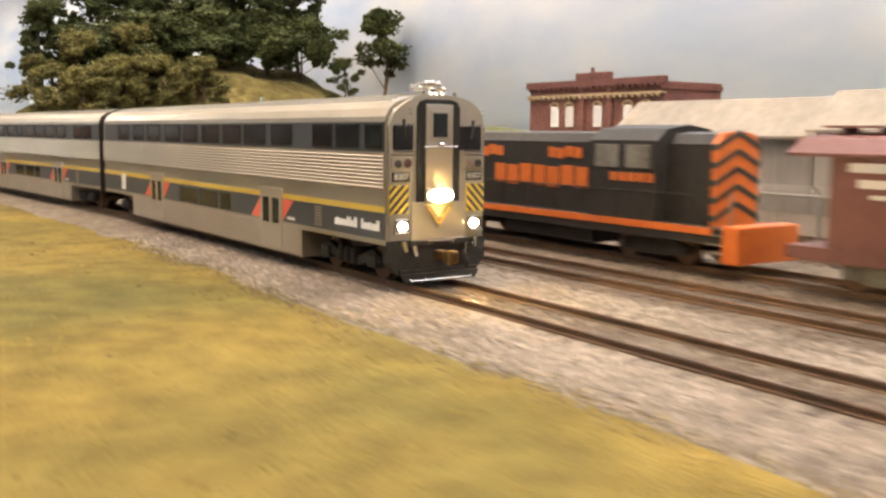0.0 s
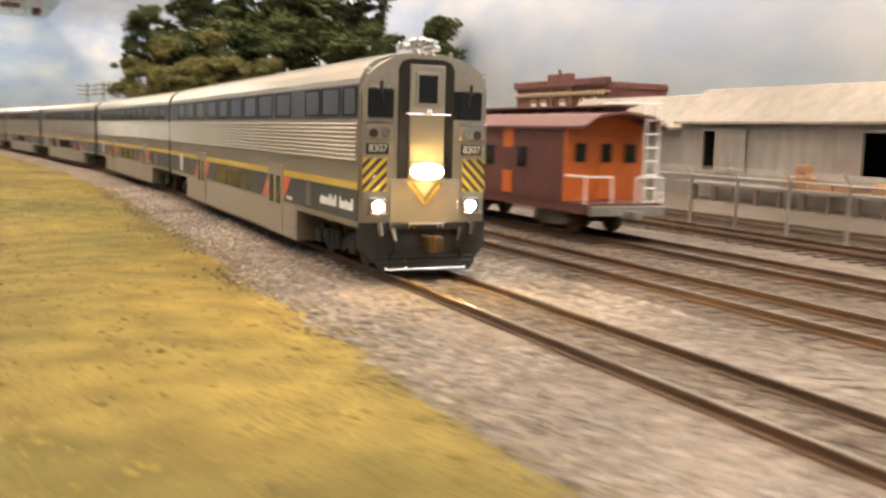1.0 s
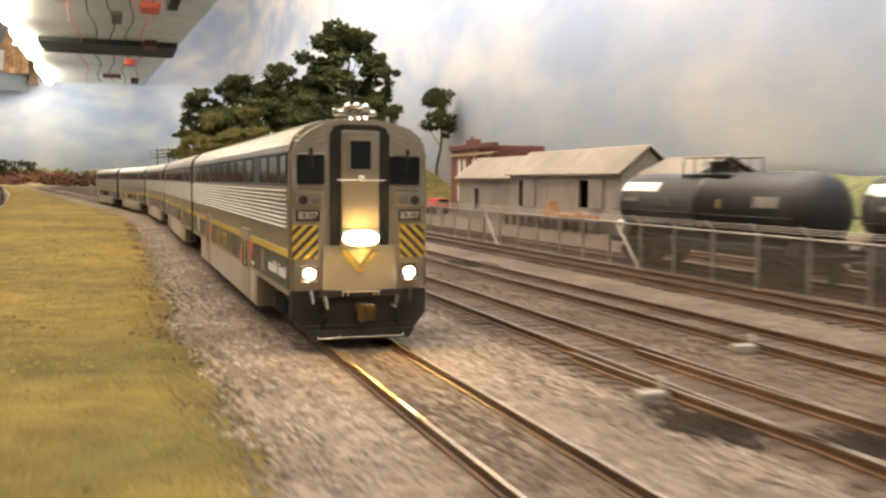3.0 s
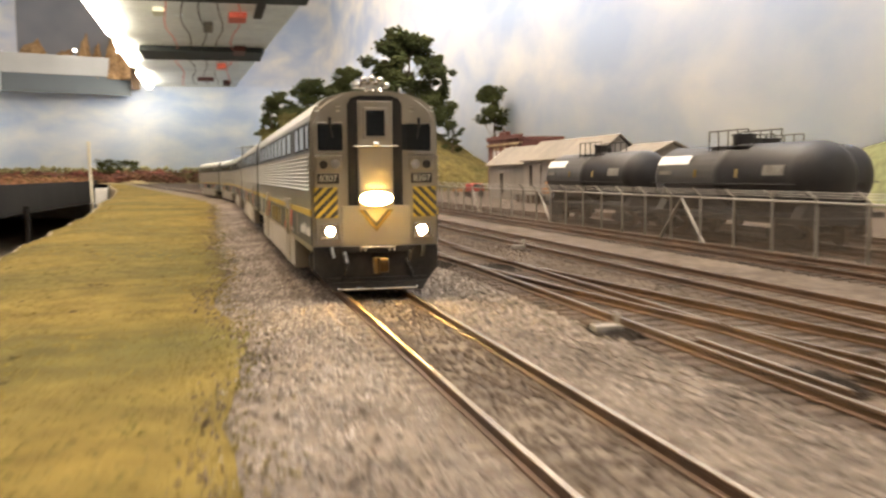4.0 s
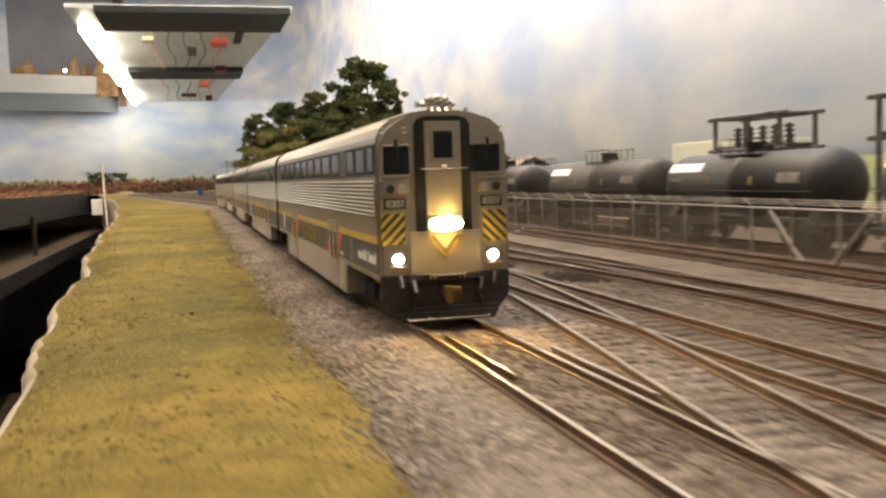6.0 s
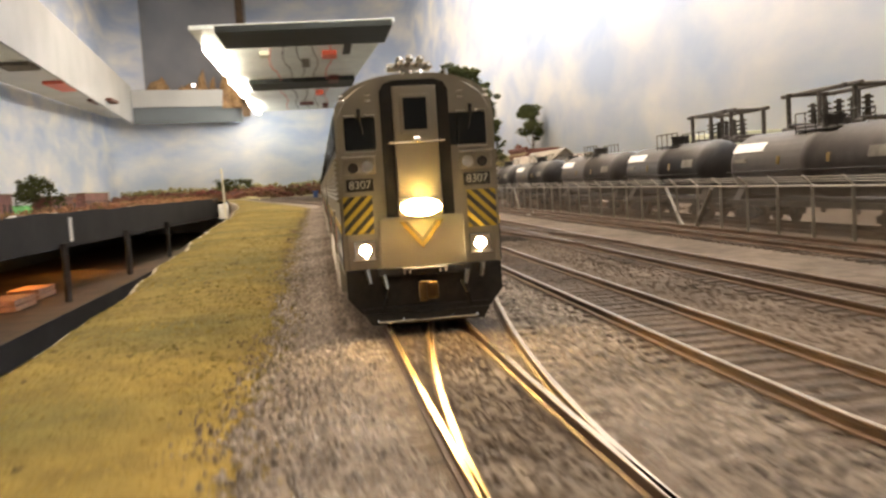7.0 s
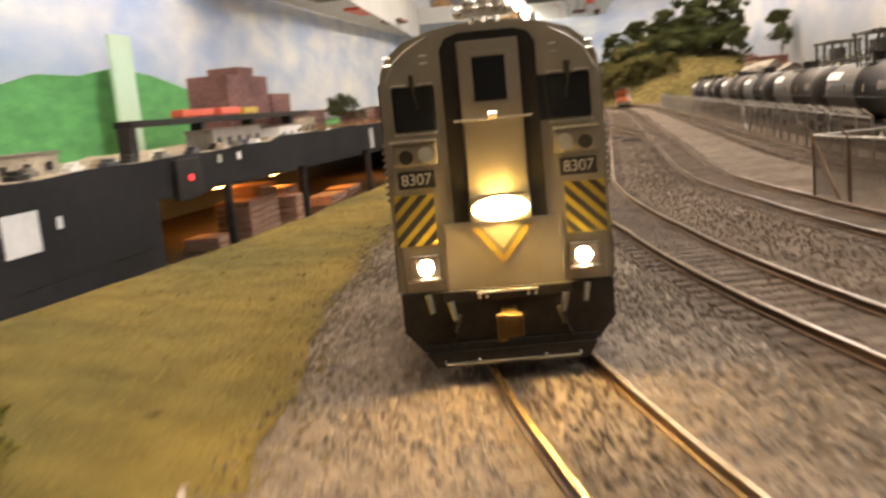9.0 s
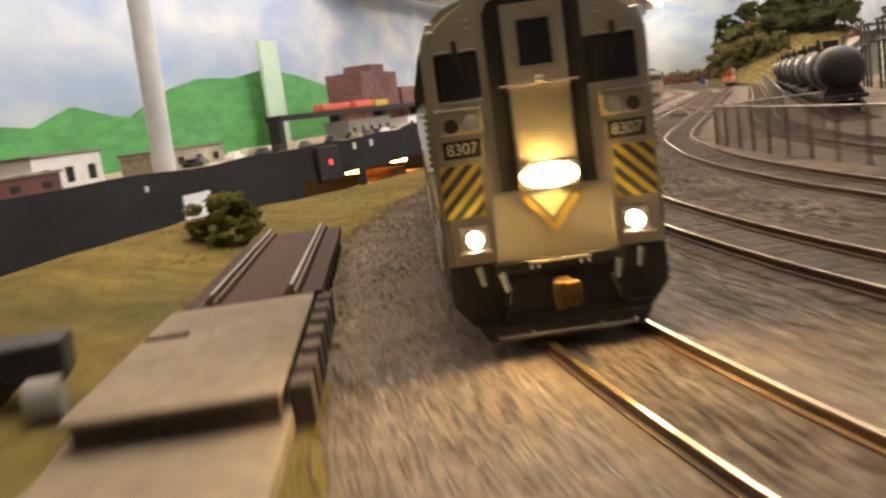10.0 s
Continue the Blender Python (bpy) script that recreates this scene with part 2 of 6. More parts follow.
# ---- the ground ----
def edge_offset(l):
    """How far left of the main line the scenery ends (mm)."""
    y = -l * 1000
    keys = [(-2900, 210), (-2300, 170), (-2000, 148), (-1830, 126), (-1760, 116), (-1650, 111), (-1550, 106), (-1500, 101), (-1350, 98), (-1200, 103), (-1100, 110), (-1000, 118), (-900, 120), (-800, 130), (-640, 140), (-360, 156), (0, 172), (150, 182), (530, 188), (1000, 160), (2100, 130), (4200, 120)]
    base = float(np.interp(y, [k[0] for k in keys], [k[1] for k in keys]))
    return -(base + 5 * noise.noise((y * 0.013, 3.1, 0)) + 2.5 * noise.noise((y * 0.06, 1.7, 0)))


def turf_edge(l):
    """Where turf gives way to ballast (mm, left of the main line)."""
    y = -l * 1000
    return -(float(np.interp(y, (-2010, -1900, -1770, -1650, -1250, -1000), (47, 45, 42, 35, 36, 41))) + 5.5 * noise.noise((y * 0.014, 0.3, 5)) + 3 * noise.noise((y * 0.05, 0.9, 5)) + 1.6 * noise.noise((y * 0.11, 0.8, 2)))


def turf_z(u, l):
    """Height of the turf; u runs from 0 at the ballast to 1 at the outer edge."""
    y = l * 1000
    z = -3.7 - 0.6 * math.sin(min(1, u * 3) * math.pi / 2) + 2.2 * math.sin(u * math.pi) * (0.6 + 0.8 * noise.noise((y * 0.006, u * 1.4, 9)))
    return z + 0.7 * noise.noise((y * 0.03, u * 5, 4)) + float(np.interp(y, (1500, 1600, 1680, 1780, 1900), (0, 2.0, 7.0, 14.0, 16.0))) * u ** 2 - 2.6 * max(0, u - 0.88) / 0.12


def strip(name, mat, rows, label, category, kind="structure", smooth=True):
    """A sheet from rows of equally many points (mm)."""
    n = len(rows[0])
    me = bpy.data.meshes.new(name)
    f = [(i * n + j, (i + 1) * n + j, (i + 1) * n + j + 1, i * n + j + 1) for i in range(len(rows) - 1) for j in range(n - 1)]
    me.from_pydata([(p[0] * K, p[1] * K, p[2] * K) for r in rows for p in r], [], f)
    for p in me.polygons:
        p.use_smooth = smooth
    me.materials.append(mat)
    return tagged(new(name, me), label, category, "", kind)


LS = np.concatenate([np.arange(-4.3, -1.0, 0.06), np.arange(-1.0, 2.75, 0.012)])
turf_rows, rim_rows, bed_rows, dirt_rows = [], [], [], []
for l in LS:
    t0, t1 = turf_edge(l), edge_offset(l)
    r = []
    for i in range(19):
        u = i / 18
        x, y, _ = aside(l, t0 + (t1 - t0) * u)
        r.append((x, y, turf_z(u, l)))
    turf_rows.append(r)
    x, y, z = r[-1]
    x2, y2, _ = aside(l, t1 - 3)
    rim_rows.append([(x, y, z), (*aside(l, t1 - 1.6)[:2], z - 0.8), (x2, y2, z - 3), (*aside(l, t1 - 2.5)[:2], z - 40), (*aside(l, t1 - 2)[:2], -170)])
    r = []
    for off, z in ((t0 - 7, -6.0), (t0 + 1, -3.9), (-26, -3.1), (-17, -2.3), (-8, -2.15), (0, -2.1), (8, -2.15), (17, -2.3), (30, -2.7), (38, -2.6), (50, -2.42), (62, -2.42), (85, -2.6), (103, -2.4), (115, -2.4), (140, -2.8), (170, -2.5), (200, -2.7), (230, -2.8)):
        x, y, _ = aside(l, off)
        r.append((x, y, z + 0.35 * noise.noise((x * 0.05, y * 0.05, 0))))
    bed_rows.append(r)
strip("ground_turf", GRASS, turf_rows, "golden-green ground-foam grass verge beside the track", "grass")
strip("ground_edge", PLASTER, rim_rows, "ragged white plaster edge of the scenery over the aisle", "layout edge")
strip("ground_ballast", BALLAST_BED, [r[:10] for r in bed_rows], "pale grey gravel bed of the main line", "gravel")
strip("ground_yard", YARD_BED, [r[9:] for r in bed_rows], "dark brown cinder bed under the yard tracks", "gravel")
rows_ = []
for l in np.arange(-4.3, 2.8, 0.05):
    r = []
    for off in (199, 260, 340, 450, 600, 900, 1150):
        x, y, _ = aside(min(l, 1.75), off)
        y = y if l <= 1.75 else y - (l - 1.75) * 1000
        r.append((x, y, -2.8 + 0.8 * noise.noise((x * 0.01, y * 0.01, 1))))
    rows_.append(r)
strip("ground_dirt", DIRT, rows_, "bare beige dirt lot behind the yard fence", "dirt")

rng = np.random.default_rng(7)


def stones(count, lo, hi, l0, l1, top, size):
    ls, us = rng.uniform(l0, l1, count), rng.uniform(0, 1, count)
    out = []
    for l, u in zip(ls, us):
        a = turf_edge(l) + 1.5 - abs(rng.normal(0, 3)) * (u < 0.2) if lo is None else lo
        off = a + (hi - a) * u
        x, y, _ = aside(l, off)
        z = np.interp(off, (-48, -40, -26, -17, 200), (-4.6, -3.7, -3.0, -2.3, -2.3)) if lo is None else top
        out.append((x, y, z))
    return out, rng.uniform(0.45, 1.0, count) * size


P, Z = stones(36000, None, -10.5, -0.2, 2.35, -2.5, 0.88)
scatter("ballast_shoulder", P, Z, STONE, label="loose pale grey ballast stones along the track shoulder", category="gravel")
P, Z = stones(20000, -7.8, 7.8, -0.2, 2.35, -1.85, 0.72)
scatter("ballast_between_rails", P, Z, STONE_BROWN, label="loose ballast stones between the main line rails", category="gravel")
P, Z = stones(32000, 10.5, 39, -0.1, 2.35, -2.3, 0.88)
scatter("ballast_inner_shoulder", P, Z, STONE, label="loose pale ballast stones between the main line and the yard", category="gravel")
P, Z = stones(38000, 38, 112, 0.0, 2.35, -2.35, 0.72)
scatter("ballast_yard", P, Z, STONE_YARD, label="loose grey ballast stones between the yard tracks", category="gravel")
pl, sz = [], []
for _ in range(26000):
    l, u = rng.uniform(-0.3, 2.3), rng.uniform(0, 1) ** 0.9
    t0, t1 = turf_edge(l), edge_offset(l)
    x, y, _p = aside(l, t0 + (t1 - t0) * u * 0.98)
    pl.append((x, y, turf_z(u * 0.98, l)))
    sz.append(rng.uniform(0.35, 0.9) * (1.6 if rng.uniform() < 0.04 else 1))
scatter("turf_tufts", pl, sz, TURF_TUFT, flat=0.4, label="coarse foam tufts of yellow-green grass", category="grass")

pl, sz = [], []
for _ in range(70):
    l, u = rng.uniform(-0.3, 2.2), rng.uniform(0.08, 0.9)
    t0, t1 = turf_edge(l), edge_offset(l)
    x, y, _p = aside(l, t0 + (t1 - t0) * u)
    for _k in range(3):
        pl.append((x + rng.normal(0, 0.8), y + rng.normal(0, 0.8), turf_z(u, l) + 0.2))
        sz.append(rng.uniform(0.4, 0.9))
scatter("turf_litter", pl, sz, varied("dead_litter", (0.06, 0.045, 0.02), (0.03, 0.024, 0.012), 60, 0.95, spec=0.1), flat=0.35, label="small dark bits of litter lying in the grass", category="litter")
# gravel and foam spilling over each other where the verge meets the ballast
pl, sz, P, Z = [], [], [], []
for _ in range(5500):
    l = rng.uniform(-0.2, 2.3)
    w = 6 + 4 * noise.noise((l * 14, 0.2, 0)) + 3 * noise.noise((l * 60, 3.2, 0))
    x, y, _p = aside(l, turf_edge(l) - 1 - abs(rng.normal(0, 0.6)) * max(1, w))
    P.append((x, y, -3.7 + rng.uniform(-0.3, 0.3)))
    Z.append(rng.uniform(0.25, 0.6))
    l = rng.uniform(-0.2, 2.3)
    w = 6 + 5 * noise.noise((l * 11, 7.2, 0)) + 3 * noise.noise((l * 70, 1.2, 0))
    x, y, _p = aside(l, turf_edge(l) + abs(rng.normal(0, 0.6)) * max(0.8, w))
    pl.append((x, y, -3.4 + rng.uniform(-0.3, 0.3)))
    sz.append(rng.uniform(0.25, 0.6))
scatter("spilled_ballast", P, Z, STONE_BROWN, label="stray ballast stones lying in the grass margin", category="gravel")
scatter("margin_tufts", pl, sz, TURF_TUFT, flat=0.5, label="sparse foam tufts creeping over the ballast", category="grass")


# ---- tracks ----
RAIL_SECTION = [(-0.85, -2.1), (0.85, -2.1), (0.85, -1.75), (0.25, -1.5), (0.25, -0.75), (0.5, -0.55), (0.5, -0.06), (0.42, 0.0), (-0.42, 0.0), (-0.5, -0.06), (-0.5, -0.55), (-0.25, -0.75), (-0.25, -1.5), (-0.85, -1.75)]


def sweep(name, section, pts, mat, parent, lift=0.0, label=""):
    """A rail: the section carried along points (x, y, turn) in mm."""
    me = bpy.data.meshes.new(name)
    v, f, n = [], [], len(section)
    for x, y, p in pts:
        for a, z in section:
            v.append(((x + a * math.cos(p)) * K, (y + a * math.sin(p)) * K, (z + lift) * K))
    for i in range(len(pts) - 1):
        for j in range(n):
            f.append((i * n + j, i * n + (j + 1) % n, (i + 1) * n + (j + 1) % n, (i + 1) * n + j))
    f.append(tuple(range(n)))
    f.append(tuple(range((len(pts) - 1) * n, len(pts) * n))[::-1])
    me.from_pydata(v, [], f)
    me.materials.append(mat)
    me.materials.append(RAIL_TOP)
    for q in me.polygons:
        if q.normal.z > 0.9 and q.center.z > (lift - 0.3) * K:
            q.material_index = 1
    ob = new(name, me)
    ob.parent = parent
    if label:
        ob["label"] = label
    return ob


_tie = B()
box(_tie, -14.5, 14.5, -1.25, 1.25, -3.6, -2.1)
TIE_MESH = bpy.data.meshes.new("tie")
_tie.to_mesh(TIE_MESH)
_tie.free()
TIE_MESH.materials.append(TIE_DARK)


def track(name, centre, l0, l1, step, label, tie_near=None, group="yard tracks", ties=True):
    """A track whose centre(l) gives x, y, turn in mm."""
    t = empty(name, None, label, "railway track", group)
    ls = np.arange(l0, l1, step)
    for s in (-8.72, 8.72):
        pts = []
        for l in ls:
            x, y, p = centre(l)
            pts.append((x + s * math.cos(p), y + s * math.sin(p), p))
        sweep("rail", RAIL_SECTION, pts, RAIL, t)
    if ties:
        v, f, k = [], [], 0
        for l in np.arange(l0, l1, 0.0072):
            x, y, p = centre(l)
            if tie_near and tie_near[0] < l < tie_near[1]:
                o = new("tie", TIE_MESH)
                o.parent = t
                o.matrix_local = Matrix.LocRotScale((x * K, y * K, 0), Euler((0, 0, p)), (1, 1, 1))
                continue
            c, s = math.cos(p), math.sin(p)
            for a, b_, z in ((-14.5, -1.25, -3.6), (14.5, -1.25, -3.6), (14.5, 1.25, -3.6), (-14.5, 1.25, -3.6), (-14.5, -1.25, -2.1), (14.5, -1.25, -2.1), (14.5, 1.25, -2.1), (-14.5, 1.25, -2.1)):
                v.append(((x + a * c - b_ * s) * K, (y + a * s + b_ * c) * K, z * K))
            f += [tuple(8 * k + i for i in q) for q in ((4, 5, 6, 7), (0, 1, 5, 4), (1, 2, 6, 5), (2, 3, 7, 6), (3, 0, 4, 7))]
            k += 1
        me = bpy.data.meshes.new("sleeper_bed")
        me.from_pydata(v, [], f)
        me.materials.append(TIE_DARK)
        o = new("sleeper_bed", me)
        o.parent = t
        tagged(o, kind="stuff")
    return t


def yard(keys):
    """A centre line that keeps the given offsets from the main line (l, mm)."""
    def centre(l):
        off = float(np.interp(l, [k[0] for k in keys], [k[1] for k in keys]))
        return aside(l, off)
    return centre


track("main_track", lambda l: aside(l, 0), -3.9, 2.75, 0.02, "main line track with rusty brown rails in pale ballast", (0.25, 2.1), "main line")
track("yard_track", yard([(-3.9, 60), (0.5, 59.5), (1.0, 52), (1.48, 49), (1.66, 56), (2.75, 60)]), -3.9, 2.75, 0.02, "yard track with rusty rails beside the main line")
track("yard_track", yard([(-3.9, 112), (0.35, 108), (0.9, 105), (1.4, 101), (1.5, 103), (1.6, 111), (1.8, 117), (2.75, 125)]), -3.9, 2.75, 0.02, "yard track with rusty rails where wagons stand")
track("yard_track", yard([(-3.9, 172), (0.3, 168), (1.35, 163), (1.7, 180), (2.75, 190)]), -3.9, 2.75, 0.02, "yard track with rusty rails along the fence")


# turnouts: a crossover from the main line and a ladder between the yard tracks
def blend(keys):
    """A smooth centre line through (l, offset) keys."""
    def centre(l):
        for (a, u), (b, v) in zip(keys, keys[1:]):
            if l <= b or b == keys[-1][0]:
                f = min(1, max(0, (l - a) / (b - a)))
                return aside(l, u + (v - u) * f * f * (3 - 2 * f))
    return centre


track("crossover_track", blend([(1.0, 51.5), (1.52, 0.0)]), 1.0, 1.52, 0.01, "turnout crossover joining the main line and the yard track", None, "turnouts")
track("ladder_track", blend([(0.62, 54.0), (1.20, 103.0)]), 0.62, 1.20, 0.01, "turnout ladder between two yard tracks", None, "turnouts")
P, Z = [], []
for cx, cy, r in ((41, -680, 9), (60, -702, 8), (42, -845, 6), (52, -900, 7), (32, -1006, 5.5), (40, -950, 5), (66, -1020, 8), (80, -1080, 13), (118, -365, 12)):
    for _ in range(900):
        a, q = rng.uniform(0, 6.283), min(0.95, abs(rng.normal(0, 0.42)))
        P.append((cx + r * q * math.cos(a), cy + 1.8 * r * q * math.sin(a), -2.1))
        Z.append(rng.uniform(0.5, 1.0))
# short check rails and hinge plates at the turnouts
check = empty("check_rails", None, "short bright check rails inside the turnout rails", "railway track", "turnouts")
for l0, l1, o0, o1 in ((0.868, 0.915, 49.0, 48.4), (0.90, 0.955, 66.0, 71.2), (0.905, 0.95, 57.2, 57.6), (1.225, 1.275, 12.4, 12.4), (1.20, 1.25, -5.2, -5.2), (1.05, 1.10, 97.5, 97.8)):
    pts = [aside(l0 + (l1 - l0) * i / 4, o0 + (o1 - o0) * i / 4) for i in range(5)]
    sweep("check_rail", RAIL_SECTION, pts, RAIL, check, 0.05)
for l, o in ((0.845, 44.5), (0.66, 47.0), (1.03, 44.0), (0.80, 161.0), (0.62, 99.5)):
    x, y, p = aside(l, o)
    bm = B()
    box(bm, -3.2, 3.2, -1.6, 1.6, -2.2, -0.4, 0.4)
    rod(bm, (2.4, 0, -1.0), (2.4, 0, 2.2), 0.7, seg=8)
    sw = ob_mesh("switch_machine", bm, varied("switch_grey", (0.34, 0.31, 0.27), (0.24, 0.22, 0.19), 90, 0.7))
    sw.matrix_world = Matrix.Translation(((x - 5) * K, y * K, 0)) @ pose(0, 0, 0, 0, 0, math.degrees(p))
    tagged(sw, "small grey ground throw beside a turnout", "switch stand", "ground throws")
scatter("oily_ballast", P, Z, varied("oily_stone", (0.045, 0.034, 0.026), (0.024, 0.019, 0.015), 60, 0.8, island=0.3, spec=0.1), label="dark oil-soaked ballast around the turnouts", category="gravel")


# ---- the passenger train ----
DULL_WHITE = varied("dull_white", (0.50, 0.48, 0.43), (0.40, 0.385, 0.34), 60, 0.6)
CHEVRON = varied("faded_yellow", (0.20, 0.13, 0.025), (0.15, 0.10, 0.02), 60, 0.5)
BRASS = varied("dull_brass", (0.16, 0.10, 0.04), (0.09, 0.055, 0.025), 200, 0.4, 0.8)
SIDE = [(-17.8, 2.6), (-17.8, 46.5), (-17.4, 49.4), (-16.2, 51.8), (-13.5, 53.9), (-9.0, 55.4), (-4.5, 56.1), (0, 56.4)]
ARCH = SIDE + [(-x, z) for x, z in SIDE[-2::-1]]
WINDOWS = [(3, 12), (16, 30), (33, 46), (62, 78), (84, 102), (106, 123), (128, 146), (152, 168), (174, 192), (201, 218), (225, 240), (249, 266)]


def car_side(parent, sx, cab):
    """The fittings of one side; sx is -1 or 1."""
    def slab(name, y0, y1, z0, z1, mat, out=0.25, label="", bevel=0.0):
        bm = B()
        a, b = sorted((sx * 17.7, sx * (17.8 + out)))
        box(bm, a, b, y0, y1, z0, z1, bevel)
        return part(name, bm, mat, parent, label)

    slab("window_band", 1.5, 292, 39.2, 47.8, NAVY, 0.12)
    for y0, y1 in WINDOWS:
        if not cab and y0 < 10:
            continue
        w = slab("window", y0, y1, 40.4, 46.9, GLASS, 0.22, "dark tinted window", 0.0)
        bm = B()
        a, b = sorted((sx * 18.0, sx * 18.12))
        for q in ((y0 - 0.5, y1 + 0.5, 46.9, 47.3), (y0 - 0.5, y1 + 0.5, 40.0, 40.4), (y0 - 0.5, y0, 40.4, 46.9), (y1, y1 + 0.5, 40.4, 46.9)):
            box(bm, a, b, *q)
        part("window_frame", bm, RUBBER, w)
    flute = slab("fluting", 1.4, 296, 28.2, 38.9, TAUPE, 0.1, "ribbed silver side panel")
    for i in range(9):
        bm = B()
        z = 28.6 + i * 1.12
        prism(bm, [(sx * 17.85, z), (sx * 18.3, z + 0.05), (sx * 18.5, z + 0.3), (sx * 18.3, z + 0.55), (sx * 17.85, z + 0.6)], "y", 1.5, 296)
        part("rib", bm, SILVER, flute)
    slab("stripe", 1.0, 296, 21.6, 23.4, YELLOW, 0.16, "yellow side stripe")
    slab("belt_panel", 1.0, 296, 13.6, 21.5, NAVY, 0.12)
    skirt = slab("skirt", 56, 244, 2.8, 13.4, TAUPE, 0.08, "ribbed taupe lower skirt")
    for i in range(9):
        bm = B()
        z = 3.4 + i * 1.05
        prism(bm, [(sx * 17.85, z), (sx * 18.15, z + 0.1), (sx * 18.15, z + 0.4), (sx * 17.85, z + 0.5)], "y", 57, 243)
        part("rib", bm, TAUPE, skirt)
    for y0, y1 in ((70, 88), (197, 215)):
        d = slab("door", y0, y1, 3.2, 25.0, TAUPE, 0.5, "taupe folding door", 0.2)
        for a, b in ((y0 + 2.2, y0 + 7.6), (y1 - 7.6, y1 - 2.2)):
            bm = B()
            q = sorted((sx * 18.2, sx * 18.42))
            box(bm, *q, a, b, 12.5, 21.5, 0.1)
            part("door_window", bm, GLASS, d)
        for a, b in (((y0 - 9, y0 - 0.3), -1), ((y1 + 0.3, y1 + 9), 1)):
            bm = B()
            lo, hi = a
            if b > 0:
                poly = [(lo, 13.8), (hi, 13.8), (lo, 21.3)]
            else:
                poly = [(hi, 13.8), (hi, 21.3), (lo, 21.3)]
            prism(bm, poly, "x", sx * 17.75, sx * 18.02)
            part("colour_wedge", bm, RED, parent, "coral red wedge beside the door")
    for y0, y1 in ((117, 128), (131, 151), (154, 175)):
        w = slab("lower_window", y0, y1, 13.9, 20.6, GLASS, 0.22, "dark lower-level window")
    bm = B()
    for i in range(7):
        q = sorted((sx * 17.8, sx * 18.1))
        box(bm, *q, 40, 45, 14.6 + i * 0.95, 15.1 + i * 0.95)
    part("vent_grille", bm, SILVER, parent, "small louvred vent")
    if cab:
        bm = B()
        q = sorted((sx * 17.85, sx * 18.0))
        y = 4.0
        for w, h in ((1.8, 3.0), (3.0, 2.0), (1.2, 2.4), (1.4, 2.0), (2.0, 2.0), (1.4, 3.0), (2.4, 0), (2.0, 3.0), (1.6, 2.0), (0.8, 3.0), (0.9, 2.6), (1.2, 3.0), (1.8, 2.0), (1.4, 2.0), (2.0, 2.0), (0.9, 2.4), (1.8, 2.0)):
            if h:
                box(bm, *q, y, y + w * 0.9, 16.0, 16.0 + h)
            y += w
        part("name_mark", bm, WHITE, parent, "white lettering block")
    bm = B()
    q = sorted((sx * 17.85, sx * 18.02))
    box(bm, *q, 256, 263, 14.6, 22.6)
    part("notice_panel", bm, WHITE, parent)
    bm = B()
    box(bm, *q, 60, 66, 14.6, 15.6)
    part("small_mark", bm, WHITE, parent)


def truck(parent, y):
    """A four-wheel bogie."""
    t = empty("truck")
    t.parent = parent
    t.location = (0, y * K, 0)
    bm = B()
    for sx in (-1, 1):
        prism(bm, [(-19, 7.2), (-14, 9.2), (-6, 6.4), (6, 6.4), (14, 9.2), (19, 7.2), (19, 5.0), (13, 5.6), (6, 3.4), (-6, 3.4), (-13, 5.6), (-19, 5.0)], "x", sx * 11.5, sx * 13.6)
        for dy in (-15, 15):
            box(bm, sx * 11.4, sx * 14.3, dy - 2.6, dy + 2.6, 3.6, 7.6, 0.4)
        for dy in (-4, 0, 4):
            rod(bm, (sx * 14.0, dy, 3.8), (sx * 14.0, dy, 8.6), 1.2, seg=8)
    box(bm, -11, 11, -3, 3, 4.2, 8)
    part("truck_frame", bm, BLACK, t)
    for dy in (-15, 15):
        bm = B()
        for sx in (-1, 1):
            rod(bm, (sx * 7.6, dy, 5.25), (sx * 10.2, dy, 5.25), 5.25, seg=24)
            rod(bm, (sx * 7.2, dy, 5.25), (sx * 7.7, dy, 5.25), 5.9, seg=24)
        rod(bm, (-7.4, dy, 5.25), (7.4, dy, 5.25), 1.1, seg=10)
        part("wheelset", bm, RAIL, t)
    return t


